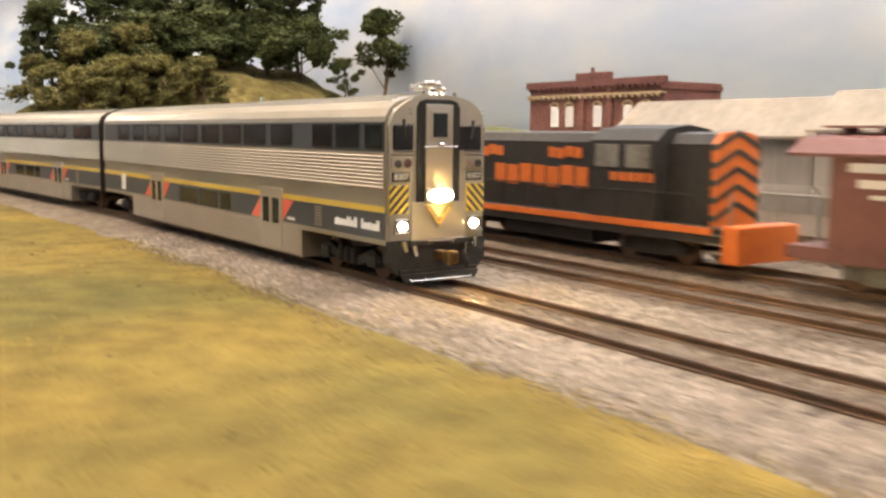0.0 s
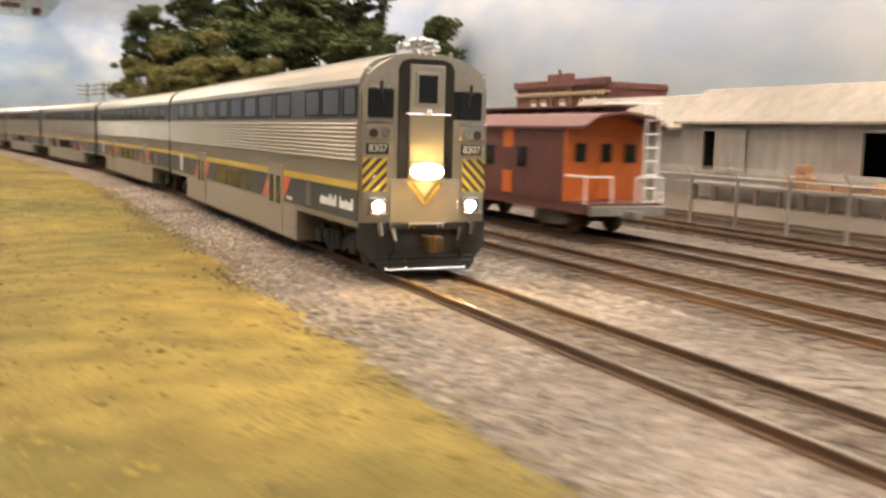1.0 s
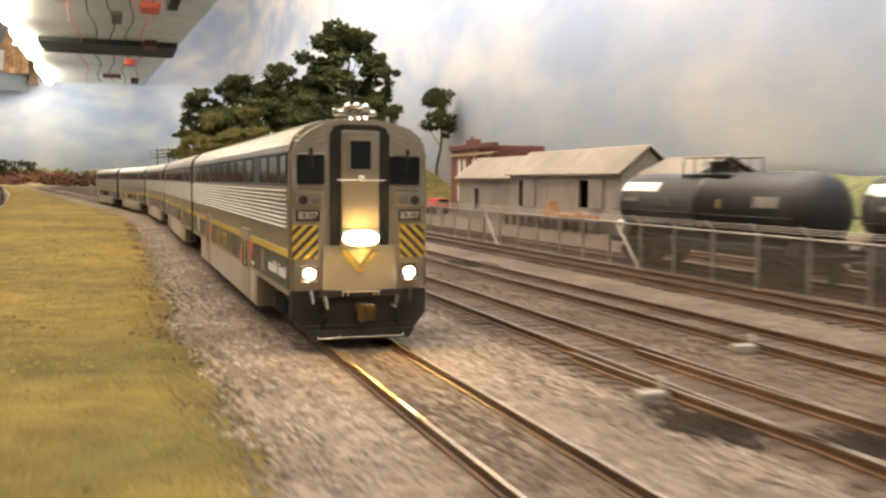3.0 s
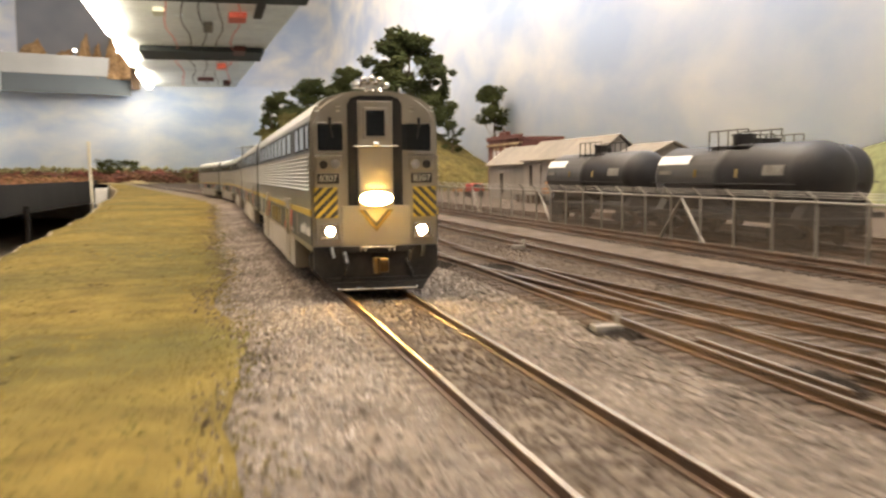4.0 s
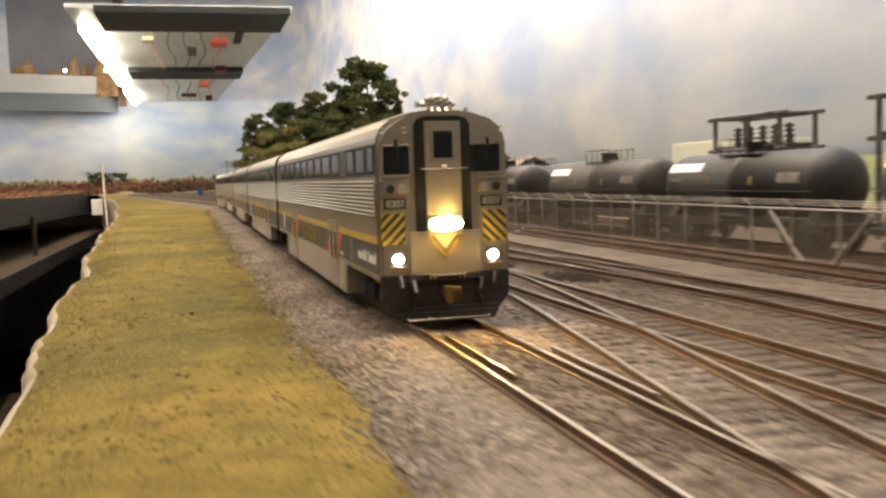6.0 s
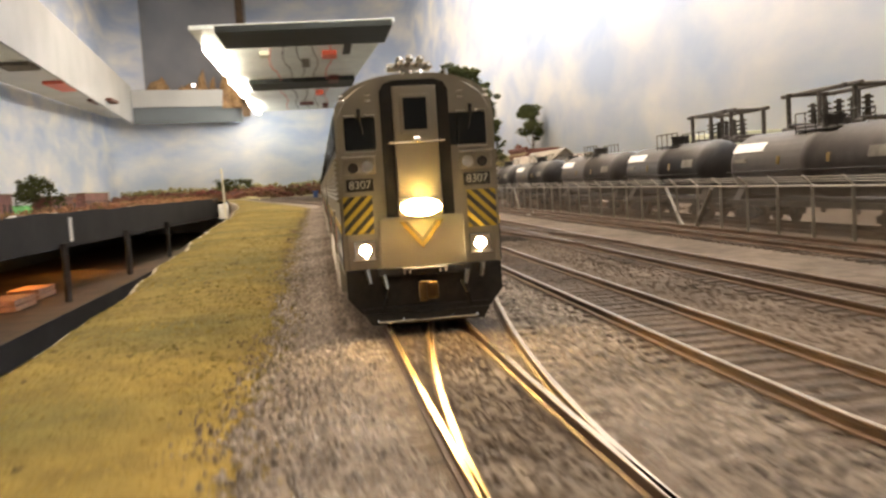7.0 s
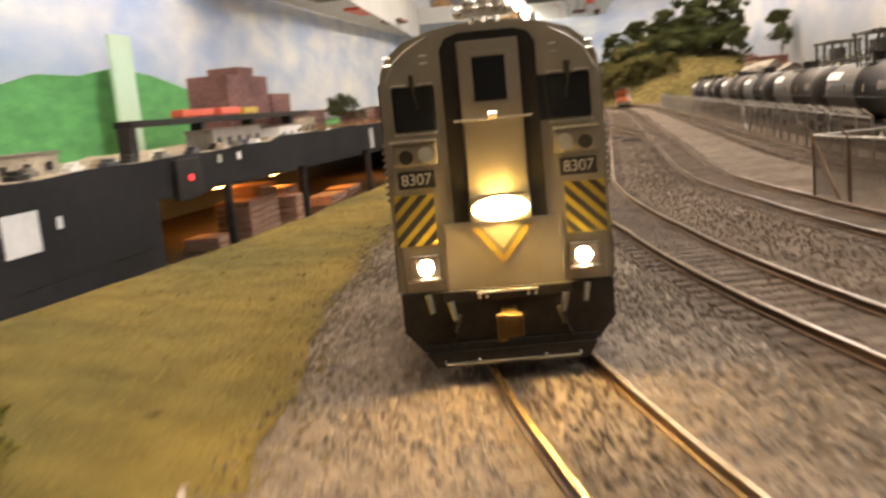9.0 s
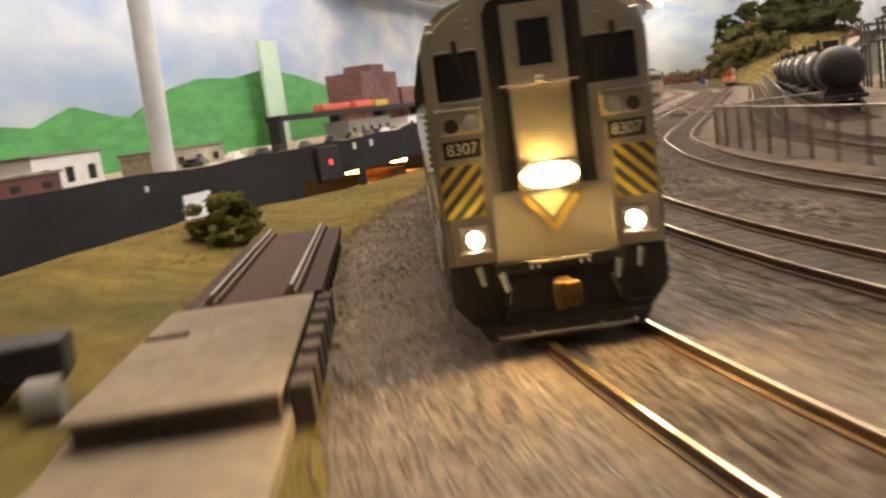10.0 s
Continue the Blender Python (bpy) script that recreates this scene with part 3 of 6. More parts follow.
def car_body(cab):
    label = "silver double-deck cab coach with yellow stripe and lit headlights" if cab else "silver double-deck passenger coach with yellow stripe and red wedges"
    car = empty("cab_coach" if cab else "coach", None, label, "railway coach", "passenger train")
    bm = B()
    front = 0 if cab else 1.5
    body = [(x, z) for x, z in ARCH]
    cut = [(-17.8, 12.0)] + ARCH[1:-1] + [(17.8, 12.0)]
    prism(bm, body, "y", 55, 245)
    prism(bm, cut, "y", front + (1.2 if cab else 0), 55)
    prism(bm, cut, "y", 245, 295.5)
    part("body", bm, SILVER, car, smooth=False)
    # raised roof ribs
    for i in range(13):
        bm = B()
        x = -12.6 + i * 2.1
        z = float(np.interp(abs(x), (0, 4.5, 9, 13.5), (56.4, 56.1, 55.4, 53.9)))
        prism(bm, [(x - 0.42, z - 0.2), (x - 0.3, z + 0.33), (x + 0.3, z + 0.33), (x + 0.42, z - 0.2)], "y", 6 if cab else 3, 293)
        part("roof_rib", bm, ROOF_SILVER, car)
    bm = B()
    box(bm, -8, 8, 56, 244, 1.6, 2.7)
    box(bm, -13, 13, 92, 208, 0.9, 2.5, 0.3)
    part("underframe", bm, BLACK, car)
    for sx in (-1, 1):
        car_side(car, sx, cab)
    truck(car, 30 if cab else 45)
    truck(car, 260)
    # gangway at the ends
    for y0, y1, on in ((295.4, 299.0, True), (-1.6, 1.6, not cab)):
        if on:
            bm = B()
            box(bm, -9.5, 9.5, y0, y1, 12, 50, 0.8)
            box(bm, -15.5, 15.5, y0 + 0.6, y1 - 0.9, 15, 51, 0.5)
            part("gangway", bm, RUBBER, car)
            bm = B()
            e0 = 294.6 if y0 > 100 else 0.4
            prism(bm, [(x * 1.022, z + (0.35 if z > 20 else 0)) for x, z in cut], "y", e0, e0 + 2.4)
            part("end_frame", bm, RUBBER, car, "black end frame between coaches")
    return car


cab_car = car_body(True)


def cab_front(car):
    face = [(-17.3, 12.5), (-17.3, 46.5), (-16.9, 49.2), (-15.7, 51.5), (-13.2, 53.5), (-8.8, 54.9), (-4.4, 55.6), (0, 55.9)]
    face += [(-x, z) for x, z in face[-2::-1]]
    bm = B()
    prism(bm, [(x, z) for x, z in face], "y", 0.15, 2.2)
    bmesh.ops.bevel(bm, geom=[e for e in bm.edges if all(v.co.y < 0.001 for v in e.verts)], offset=0.9 * K, segments=3, affect="EDGES")
    part("front_panel", bm, SILVER, car, "silver front end", smooth=False)
    # dark door surround
    bm = B()
    outer = [(-7.6, 24.5), (-7.6, 52.2), (-6.6, 53.9), (-4.5, 54.6), (4.5, 54.6), (6.6, 53.9), (7.6, 52.2), (7.6, 24.5)]
    prism(bm, outer, "y", -0.35, 0.3)
    part("door_surround", bm, RUBBER, car, "black gangway door surround")
    bm = B()
    box(bm, -4.9, 4.9, -0.75, -0.3, 24.6, 53.2, 0.3)
    door = part("front_door", bm, SILVER, car, "silver end door with a small window")
    bm = B()
    box(bm, -3.4, 3.4, -1.0, -0.7, 42.8, 51.4, 0.25)
    part("window_frame", bm, SILVER, door)
    bm = B()
    box(bm, -2.6, 2.6, -1.12, -0.9, 43.6, 50.6, 0.1)
    part("window", bm, GLASS, door)
    bm = B()
    rod(bm, (-6.2, -1.3, 40.8), (6.2, -1.3, 40.8), 0.28, seg=8)
    rod(bm, (-0.7, -1.5, 41.4), (0.7, -1.5, 41.4), 0.7, seg=10)
    part("handrail", bm, CHROME, door, "chrome door handrail")
    for sx in (-1, 1):
        bm = B()
        box(bm, sx * 8.9, sx * 15.8, -0.35, 0.4, 39.7, 46.9, 0.5)
        if sx > 0:
            box(bm, 7.4, 9.2, -0.2, 0.35, 39.7, 46.9)
        w = part("cab_window", bm, GLASS, car, "dark square cab window")
        bm = B()
        rod(bm, (sx * 9.0, -0.6, 47.2), (sx * 11.4, -0.6, 47.2), 0.24, seg=6)
        rod(bm, (sx * 13.4, -0.6, 47.2), (sx * 15.8, -0.6, 47.2), 0.24, seg=6)
        rod(bm, (sx * 9.0, -0.6, 39.4), (sx * 15.8, -0.6, 39.4), 0.2, seg=6)
        part("trim", bm, CHROME, w)
        bm = B()
        rod(bm, (sx * 12.4, -0.5, 48.7), (sx * 12.4, -0.5, 46.2), 0.45, seg=6)
        rod(bm, (sx * 12.4, -0.5, 46.5), (sx * 11.8, -0.6, 43.2), 0.2, seg=6)
        part("wiper", bm, BLACK, w)
        bm = B()
        for z in (50.4, 51.6):
            for x in (9.6, 15.4):
                rod(bm, (sx * x, -0.5, z), (sx * (x + 1.2), -0.5, z), 0.22, seg=6)
        part("grab_iron", bm, CHROME, car)
        bm = B()
        box(bm, sx * 9.4, sx * 16.6, -0.5, 0.3, 34.4, 37.9, 0.4)
        marker = part("marker_housing", bm, SILVER, car)
        bm = B()
        rod(bm, (sx * 14.4, -0.9, 35.8), (sx * 14.4, 0.2, 35.8), 1.15, seg=16)
        part("marker_lamp", bm, BLACK, marker, "dark round marker lamp")
        bm = B()
        rod(bm, (sx * 11.2, -0.8, 36.0), (sx * 11.2, 0.2, 36.0), 1.3, seg=16)
        part("marker_lens", bm, CHROME, marker)
        bm = B()
        rod(bm, (sx * 9.4, -0.8, 38.3), (sx * 16.8, -0.8, 38.3), 0.3, seg=6)
        part("hood_rail", bm, CHROME, marker)
        bm = B()
        box(bm, sx * 10.1, sx * 16.1, -0.3, 0.3, 30.6, 33.4, 0.15)
        board = part("number_board", bm, BLACK, car, "black number board with white figures")
        tx = bpy.data.curves.new("number_lettering", "FONT")
        tx.body, tx.size, tx.align_x, tx.align_y, tx.extrude = "8307", 2.6 * K, "CENTER", "CENTER", 0.05 * K
        tx.space_character = 0.95
        tmp = bpy.data.objects.new("figures_tmp", tx)
        me = bpy.data.meshes.new_from_object(tmp)
        bpy.data.objects.remove(tmp)
        me.materials.clear()
        me.materials.append(DULL_WHITE)
        fig = new("number_lettering", me)
        fig.parent = board
        fig.matrix_local = pose(sx * 13.1 * K, -0.36 * K, 32.0 * K, 90, 0, 0)
        # hazard stripes
        bm = B()
        box(bm, sx * 10.6, sx * 17.1, -0.16, 0.3, 21.2, 29.6)
        haz = part("hazard_panel", bm, YELLOW, car, "yellow and black diagonal hazard stripes")
        for i in range(-1, 5):
            bm = B()
            poly = []
            z0 = 21.2 + i * 2.7
            for a, z in ((10.6, z0 - 2.6), (17.1, z0 + 3.9), (17.1, z0 + 5.3), (10.6, z0 - 1.2)):
                poly.append((a, z))
            # clip to the panel
            poly = clip_poly(poly, 21.25, 29.55)
            if len(poly) < 3:
                bm.free()
                continue
            # the stripes rise away from the door on the left panel and towards the edge on the other
            pts = [(sx * (27.7 - a), z) for a, z in poly] 
            prism(bm, pts, "y", -0.28, -0.1)
            part("hazard_stripe", bm, STRIPE_BLACK, haz)
        # ditch lights
        bm = B()
        box(bm, sx * 10.4, sx * 15.8, -1.8, 0.4, 15.4, 15.9, 0.1)
        box(bm, sx * 10.6, sx * 15.4, -0.9, 0.4, 15.6, 19.8, 0.3)
        dl = part("ditch_light", bm, CHROME, car, "lit round ditch light in a bracket")
        bm = B()
        rod(bm, (sx * 12.9, -1.5, 17.6), (sx * 12.9, -0.6, 17.6), 1.2, seg=20)
        part("lens", bm, LENS_DITCH, dl)
        # hoses with metal ends
        for x, z in ((9.4, 10.6), (13.0, 12.0)):
            bm = B()
            rod(bm, (sx * x, -1.6, z + 1.2), (sx * (x - 0.6), -2.2, z - 1.8), 0.85, 0.6, 8)
            part("hose_end", bm, CHROME, car)
        bm = B()
        for i in range(5):
            a = (sx * (8.2 + i * 0.4), -1.4 - 1.2 * math.sin(i * 0.78), 9.5 - i * 1.2)
            b = (sx * (8.6 + i * 0.4), -1.4 - 1.2 * math.sin((i + 1) * 0.78), 8.3 - i * 1.2)
            rod(bm, a, b, 0.5, seg=6)
        part("hose", bm, RUBBER, car)
    # chevron under the headlight
    bm = B()
    prism(bm, [(-5.0, 23.4), (0, 17.2), (5.0, 23.4), (4.0, 23.4), (0, 18.5), (-4.0, 23.4)], "y", -0.62, -0.3)
    chev = part("chevron", bm, CHEVRON, car, "yellow chevron under the headlight")
    bm = B()
    prism(bm, [(-4.0, 23.4), (0, 18.5), (4.0, 23.4), (3.1, 23.4), (0, 19.7), (-3.1, 23.4)], "y", -0.61, -0.3)
    part("chevron_inset", bm, STRIPE_BLACK, chev)
    bm = B()
    box(bm, -9.6, 9.6, -0.35, 0.4, 13.0, 24.4, 0.25)
    part("nose_panel", bm, SILVER, car)
    # headlight
    bm = B()
    box(bm, -5.0, 5.0, -1.5, 0, 24.2, 28.6, 0.8)
    hl = part("headlight", bm, SILVER, car, "twin headlight, brightly lit")
    bm = B()
    bmesh.ops.create_uvsphere(bm, u_segments=28, v_segments=14, radius=0.0019, matrix=Matrix.Translation((0, -0.0015, 0.0264)) @ Matrix.Diagonal((2.35, 0.42, 1, 1)))
    part("lens", bm, LENS_WARM, hl)
    # anticlimber, pilot and coupler
    bm = B()
    prism(bm, [(-17.4, 13.2), (17.4, 13.2), (17.4, 7.0), (14.5, 3.4), (-14.5, 3.4), (-17.4, 7.0)], "y", -0.4, 3.0)
    box(bm, -10.5, 10.5, -1.6, 0, 11.4, 13.4, 0.3)
    part("pilot", bm, BLACK, car, "black pilot and buffer beam")
    bm = B()
    prism(bm, [(-14, 3.4), (14, 3.4), (12.5, 0.9), (-12.5, 0.9)], "y", -2.2, -1.2)
    prism(bm, [(-14, 4.6), (14, 4.6), (14, 3.3), (-14, 3.3)], "y", -1.4, 0)
    part("plough", bm, BLACK, car)
    bm = B()
    rod(bm, (-11, -2.4, 1.5), (11, -2.4, 1.5), 0.35, seg=8)
    for x in (-11, -5.5, 5.5, 11):
        rod(bm, (x, -2.3, 1.5), (x, -1.0, 3.6), 0.3, seg=6)
    part("step_rail", bm, CHROME, car)
    bm = B()
    box(bm, -1.3, 1.3, -6.2, 0, 7.4, 10.0, 0.4)
    box(bm, -2.2, 2.0, -8.8, -5.8, 6.6, 10.4, 0.7)
    rod(bm, (-1.4, -8.6, 6.4), (-1.4, -8.6, 10.6), 0.9, seg=10)
    part("coupler", bm, BRASS, car, "brass-coloured knuckle coupler")
    bm = B()
    for x in (-4.6, -3.4, 3.4, 4.6):
        rod(bm, (x, -1.8, 12.2), (x, -0.3, 12.2), 0.35, seg=6)
    rod(bm, (-5, -1.9, 12.9), (5, -1.9, 12.9), 0.3, seg=6)
    part("cut_lever", bm, CHROME, car)
    # air horn
    bm = B()
    for x, z, l in ((-2.3, 59.3, 5.0), (0, 59.6, 6.0), (2.3, 59.3, 5.5), (-4.1, 57.8, 4.6), (4.1, 57.8, 4.0)):
        rod(bm, (x, 3.2, z), (x, 3.2 + l, z), 0.95, 0.45, 12)
        bmesh.ops.create_uvsphere(bm, u_segments=10, v_segments=8, radius=0.9 * K, matrix=Matrix.Translation((x * K, 3.4 * K, z * K)))
    box(bm, -5.0, 5.0, 7.2, 8.6, 57.2, 59.2, 0.3)
    rod(bm, (0, 8, 55.5), (0, 8, 58), 0.8, seg=8)
    part("air_horn", bm, CHROME, car, "five-chime chrome air horn")
    bm = B()
    for x in (-2, 0, 2):
        rod(bm, (x, 0.6, 55.6), (x, 2.2, 56.6), 0.55, seg=8)
    part("marker_cluster", bm, CHROME, car)
    for x, y, z in ((7.8, 3, 54.6), (-3, 120, 56)):
        bm = B()
        rod(bm, (x, y, z), (x, y, z + 2.4), 0.9, 0.5, 8)
        part("antenna", bm, CHROME, car)


def clip_poly(poly, lo, hi):
    """Clips a polygon (a, z) to lo <= z <= hi."""
    for sign, lim in ((1, lo), (-1, hi)):
        out = []
        for i in range(len(poly)):
            p, q = poly[i - 1], poly[i]
            ip, iq = sign * (p[1] - lim) >= 0, sign * (q[1] - lim) >= 0
            if ip != iq:
                s = (lim - p[1]) / (q[1] - p[1])
                out.append((p[0] + s * (q[0] - p[0]), lim))
            if iq:
                out.append(q)
        poly = out
        if not poly:
            break
    return poly


cab_front(cab_car)
coach = car_body(False)
cars = [cab_car, coach] + [copy_thing(coach, Matrix.Identity(4)) for _ in range(3)]
CAR_PITCH = 0.3005


def car_pose(front):
    """The pose of a coach whose front end is front metres along the line."""
    ax, ay, _ = line(front - 0.045)
    bx, by, _ = line(front - 0.253)
    d = Vector((ax - bx, ay - by, 0)).normalized()
    return Matrix.Translation((ax + 0.045 * d.x, ay + 0.045 * d.y, 0)) @ pose(0, 0, 0, 0, 0, math.degrees(math.atan2(d.x, -d.y)))


# ---- backdrop and room ----
def wall_strip(name, pts, z0, z1, mat, label, category, thick=12, kind="structure"):
    """An upright sheet with thickness along plan points (mm)."""
    bm = B()
    n = len(pts)
    nor = []
    for i in range(n):
        a, b = Vector(pts[max(0, i - 1)]), Vector(pts[min(n - 1, i + 1)])
        d = (b - a).normalized()
        nor.append(Vector((-d.y, d.x)))
    cols = []
    for p, q in zip(pts, nor):
        p = Vector(p)
        o = p + q * thick
        cols.append([bm.verts.new((c.x * K, c.y * K, z * K)) for c, z in ((p, z0), (p, z1), (o, z1), (o, z0))])
    for i in range(n - 1):
        for j in range(4):
            bm.faces.new((cols[i][j], cols[i][(j + 1) % 4], cols[i + 1][(j + 1) % 4], cols[i + 1][j]))
    bm.faces.new(cols[0])
    bm.faces.new(cols[-1][::-1])
    ob = ob_mesh(name, bm, mat)
    for p in ob.data.polygons:
        p.use_smooth = len(pts) > 6
    return tagged(ob, label, category, "", kind)


def arc(cx, cy, r, a0, a1, n):
    return [(cx + r * math.cos(math.radians(a0 + (a1 - a0) * i / n)), cy + r * math.sin(math.radians(a0 + (a1 - a0) * i / n))) for i in range(n + 1)]


BX = 640
back = [(BX + 500, -3000), (BX + 260, -2500), (BX + 120, -2100), (BX + 30, -1700), (BX, -1300)] + [(BX, y) for y in range(-1000, 4201, 400)] + arc(BX - 700, 4400, 700, 0, 90, 14) + [(-400, 5100)] + arc(-1000, 4750, 350, 90, 180, 12)[1:] + [(-1350, y) for y in range(4400, -1999, -500)] + [(-1350, -2400)]
wall_strip("wall_backdrop", back[::-1], -420, 1440, SKY, "painted sky backdrop, pale blue with soft white clouds", "backdrop", 12)

WALLPAINT = varied("wall_paint", (0.55, 0.53, 0.49), (0.50, 0.48, 0.44), 2, 0.9)
CEIL = varied("ceiling_board", (0.62, 0.60, 0.56), (0.56, 0.54, 0.50), 3, 0.9)
FLOOR = varied("floor_concrete", (0.16, 0.13, 0.10), (0.11, 0.09, 0.07), 3, 0.8, fine=0.15)


def slab_ob(name, x0, x1, y0, y1, z0, z1, mat, label, category, kind="structure", bevel=0.0):
    bm = B()
    box(bm, x0, x1, y0, y1, z0, z1, bevel)
    return tagged(ob_mesh(name, bm, mat), label, category, "", kind)


slab_ob("floor", -3600, 2400, -4400, 6400, -1250, -1200, FLOOR, "dark bare floor of the train room", "floor")
slab_ob("ceiling", -3600, 2400, -4400, 6400, 1450, 1480, CEIL, "pale ceiling of the train room", "ceiling")
slab_ob("wall_south", -3600, 2400, -4450, -4400, -1200, 1450, WALLPAINT, "plain painted room wall", "wall")
slab_ob("wall_north", -3600, 2400, 6400, 6450, -1200, 1450, WALLPAINT, "plain painted room wall", "wall")
slab_ob("wall_east", 2400, 2450, -4400, 6400, -1200, 1450, WALLPAINT, "plain painted room wall", "wall")
slab_ob("wall_west", -3650, -3600, -4400, 6400, -1200, 1450, WALLPAINT, "plain painted room wall", "wall")


# ---- standing rolling stock ----
CABOOSE_RED = varied("caboose_red", (0.125, 0.042, 0.032), (0.09, 0.033, 0.026), 30, 0.6, fine=0.15)
ORANGE = varied("orange_paint", (0.58, 0.135, 0.02), (0.47, 0.105, 0.016), 30, 0.5, fine=0.1)
LOCO_BLACK = varied("loco_black", (0.018, 0.0165, 0.0155), (0.03, 0.027, 0.024), 30, 0.55, fine=0.2, spec=0.25)
GREY_TRUCK = varied("weathered_grey", (0.20, 0.19, 0.16), (0.12, 0.11, 0.09), 60, 0.8, fine=0.2)
TANK_BLACK = varied("tank_black", (0.014, 0.013, 0.0125), (0.028, 0.024, 0.022), 14, 0.5, fine=0.2)
TANK_GREY = varied("tank_dusty", (0.05, 0.042, 0.037), (0.026, 0.023, 0.021), 14, 0.55, fine=0.2)


def wagon_truck(parent, y, mat, wheel=5.0, span=10):
    t = empty("truck")
    t.parent = parent
    t.location = (0, y * K, 0)
    bm = B()
    for sx in (-1, 1):
        prism(bm, [(-span - 4, 6.5), (-5, 9), (5, 9), (span + 4, 6.5), (span + 3, 4.2), (5, 2.6), (-5, 2.6), (-span - 3, 4.2)], "x", sx * 10.6, sx * 12.6)
        for dy in (-span, span):
            box(bm, sx * 10.8, sx * 13.4, dy - 2.2, dy + 2.2, 3.6, 7.2, 0.4)
    box(bm, -10.6, 10.6, -2.5, 2.5, 4, 8)
    part("truck_frame", bm, mat, t)
    for dy in (-span, span):
        bm = B()
        for sx in (-1, 1):
            rod(bm, (sx * 7.6, dy, wheel), (sx * 10.0, dy, wheel), wheel, seg=18)
        rod(bm, (-7.6, dy, wheel), (7.6, dy, wheel), 1.0, seg=8)
        part("wheelset", bm, RAIL, t)


ROLL = [(0.0, 0.0), (0.3, 0.007), (0.5, 0.018), (1.0, 0.054), (1.5, 0.098), (2.5, 0.173), (5.0, 0.36), (7.5, 0.548), (10.0, 0.735)]


def rolling(y, gone):
    """Pose of a wagon of the slow freight on the second yard track, from its start y (m)."""
    return pose(0.108, y + gone, 0)


def caboose():
    c = empty("caboose", rolling(-0.062, 0.0), "weathered brown-red caboose with orange end on a yard track", "railway wagon", "standing wagons")
    bm = B()
    box(bm, -17, 17, -141, 6, 8.5, 12.5, 0.3)
    part("underframe", bm, CABOOSE_RED, c)
    bm = B()
    prism(bm, [(-17.3, 12), (-17.3, 40), (-12, 43.2), (0, 44.6), (12, 43.2), (17.3, 40), (17.3, 12)], "y", -126, -8)
    part("body", bm, CABOOSE_RED, c)
    bm = B()
    prism(bm, [(-18.6, 39.2), (-12.2, 43.4), (0, 45.0), (12.2, 43.4), (18.6, 39.2), (18.6, 40.2), (12.2, 44.4), (0, 46.0), (-12.2, 44.4), (-18.6, 40.2)], "y", -141, 6)
    roof = part("roof", bm, CABOOSE_RED, c)
    bm = B()
    box(bm, -4.5, 4.5, -139, 4, 47.6, 48.3)
    for y in range(-135, 2, 12):
        box(bm, -4, 4, y, y + 0.8, 45.4, 47.7)
    part("running_board", bm, CABOOSE_RED, roof)
    bm = B()
    prism(bm, [(-17.4, 12.2), (-17.4, 39.8), (-12, 43.0), (0, 44.4), (12, 43.0), (17.4, 39.8), (17.4, 12.2)], "y", -127.2, -125.9)
    end = part("end_wall", bm, ORANGE, c, "orange end wall with door")
    bm = B()
    box(bm, -3.5, 3.5, -127.9, -127.1, 13, 36, 0.2)
    part("end_door", bm, ORANGE, end)
    for x0, x1 in ((-2.4, 2.4), (-13.5, -9), (9, 13.5)):
        bm = B()
        box(bm, x0, x1, -128.3, -127.2, 27, 34, 0.2)
        part("end_window", bm, GLASS, end)
    for sx in (-1, 1):
        q = sorted((sx * 17.2, sx * 17.9))
        for y0 in (-46, -61, -71, -98):
            bm = B()
            box(bm, *q, y0, y0 + 7, 24, 32, 0.2)
            part("side_window", bm, GLASS, c)
        bm = B()
        for z0, z1 in ((13, 22), (31.5, 39.4)):
            box(bm, *sorted((sx * 17.2, sx * 17.6)), -87, -79, z0, z1)
        part("orange_band", bm, ORANGE, c)
        bm = B()
        for y0, w, z, h in ((-38, 24, 35.0, 2.6), (-34, 17, 30.6, 2.4), (-30, 9, 27.6, 1.2)):
            box(bm, *sorted((sx * 17.3, sx * 17.55)), y0, y0 + w, z, z + h)
        part("name_mark", bm, DULL_WHITE, c, "faded white lettering blocks")
        if sx > 0:
            bm = B()
            for x in (8.6, 14.2):
                rod(bm, (sx * x, -140.5, 10), (sx * x, -140.5, 49), 0.35, seg=6)
                rod(bm, (sx * x, -140.5, 49), (sx * x, -113, 49.5), 0.35, seg=6)
            for z in range(13, 46, 5):
                rod(bm, (sx * 8.6, -140.5, z), (sx * 14.2, -140.5, z), 0.3, seg=6)
            part("ladder", bm, WHITE, c, "white end ladder")
        bm = B()
        rod(bm, (sx * 17, -140.5, 12), (sx * 17, -140.5, 22), 0.35, seg=6)
        rod(bm, (sx * 17, -140.5, 22), (sx * 5.5, -140.5, 22), 0.35, seg=6)
        rod(bm, (sx * 5.5, -140.5, 12), (sx * 5.5, -140.5, 22), 0.35, seg=6)
        rod(bm, (sx * 17, -140.5, 22), (sx * 17, -127, 22), 0.35, seg=6)
        part("end_railing", bm, WHITE, c)
    bm = B()
    box(bm, -16, 16, -144, -140.6, 8, 11.5, 0.4)
    box(bm, -2, 2, -150, -143, 7, 10, 0.5)
    part("buffer_beam", bm, GREY_TRUCK, c)
    wagon_truck(c, -24, GREY_TRUCK)
    wagon_truck(c, -111, GREY_TRUCK)
    return c


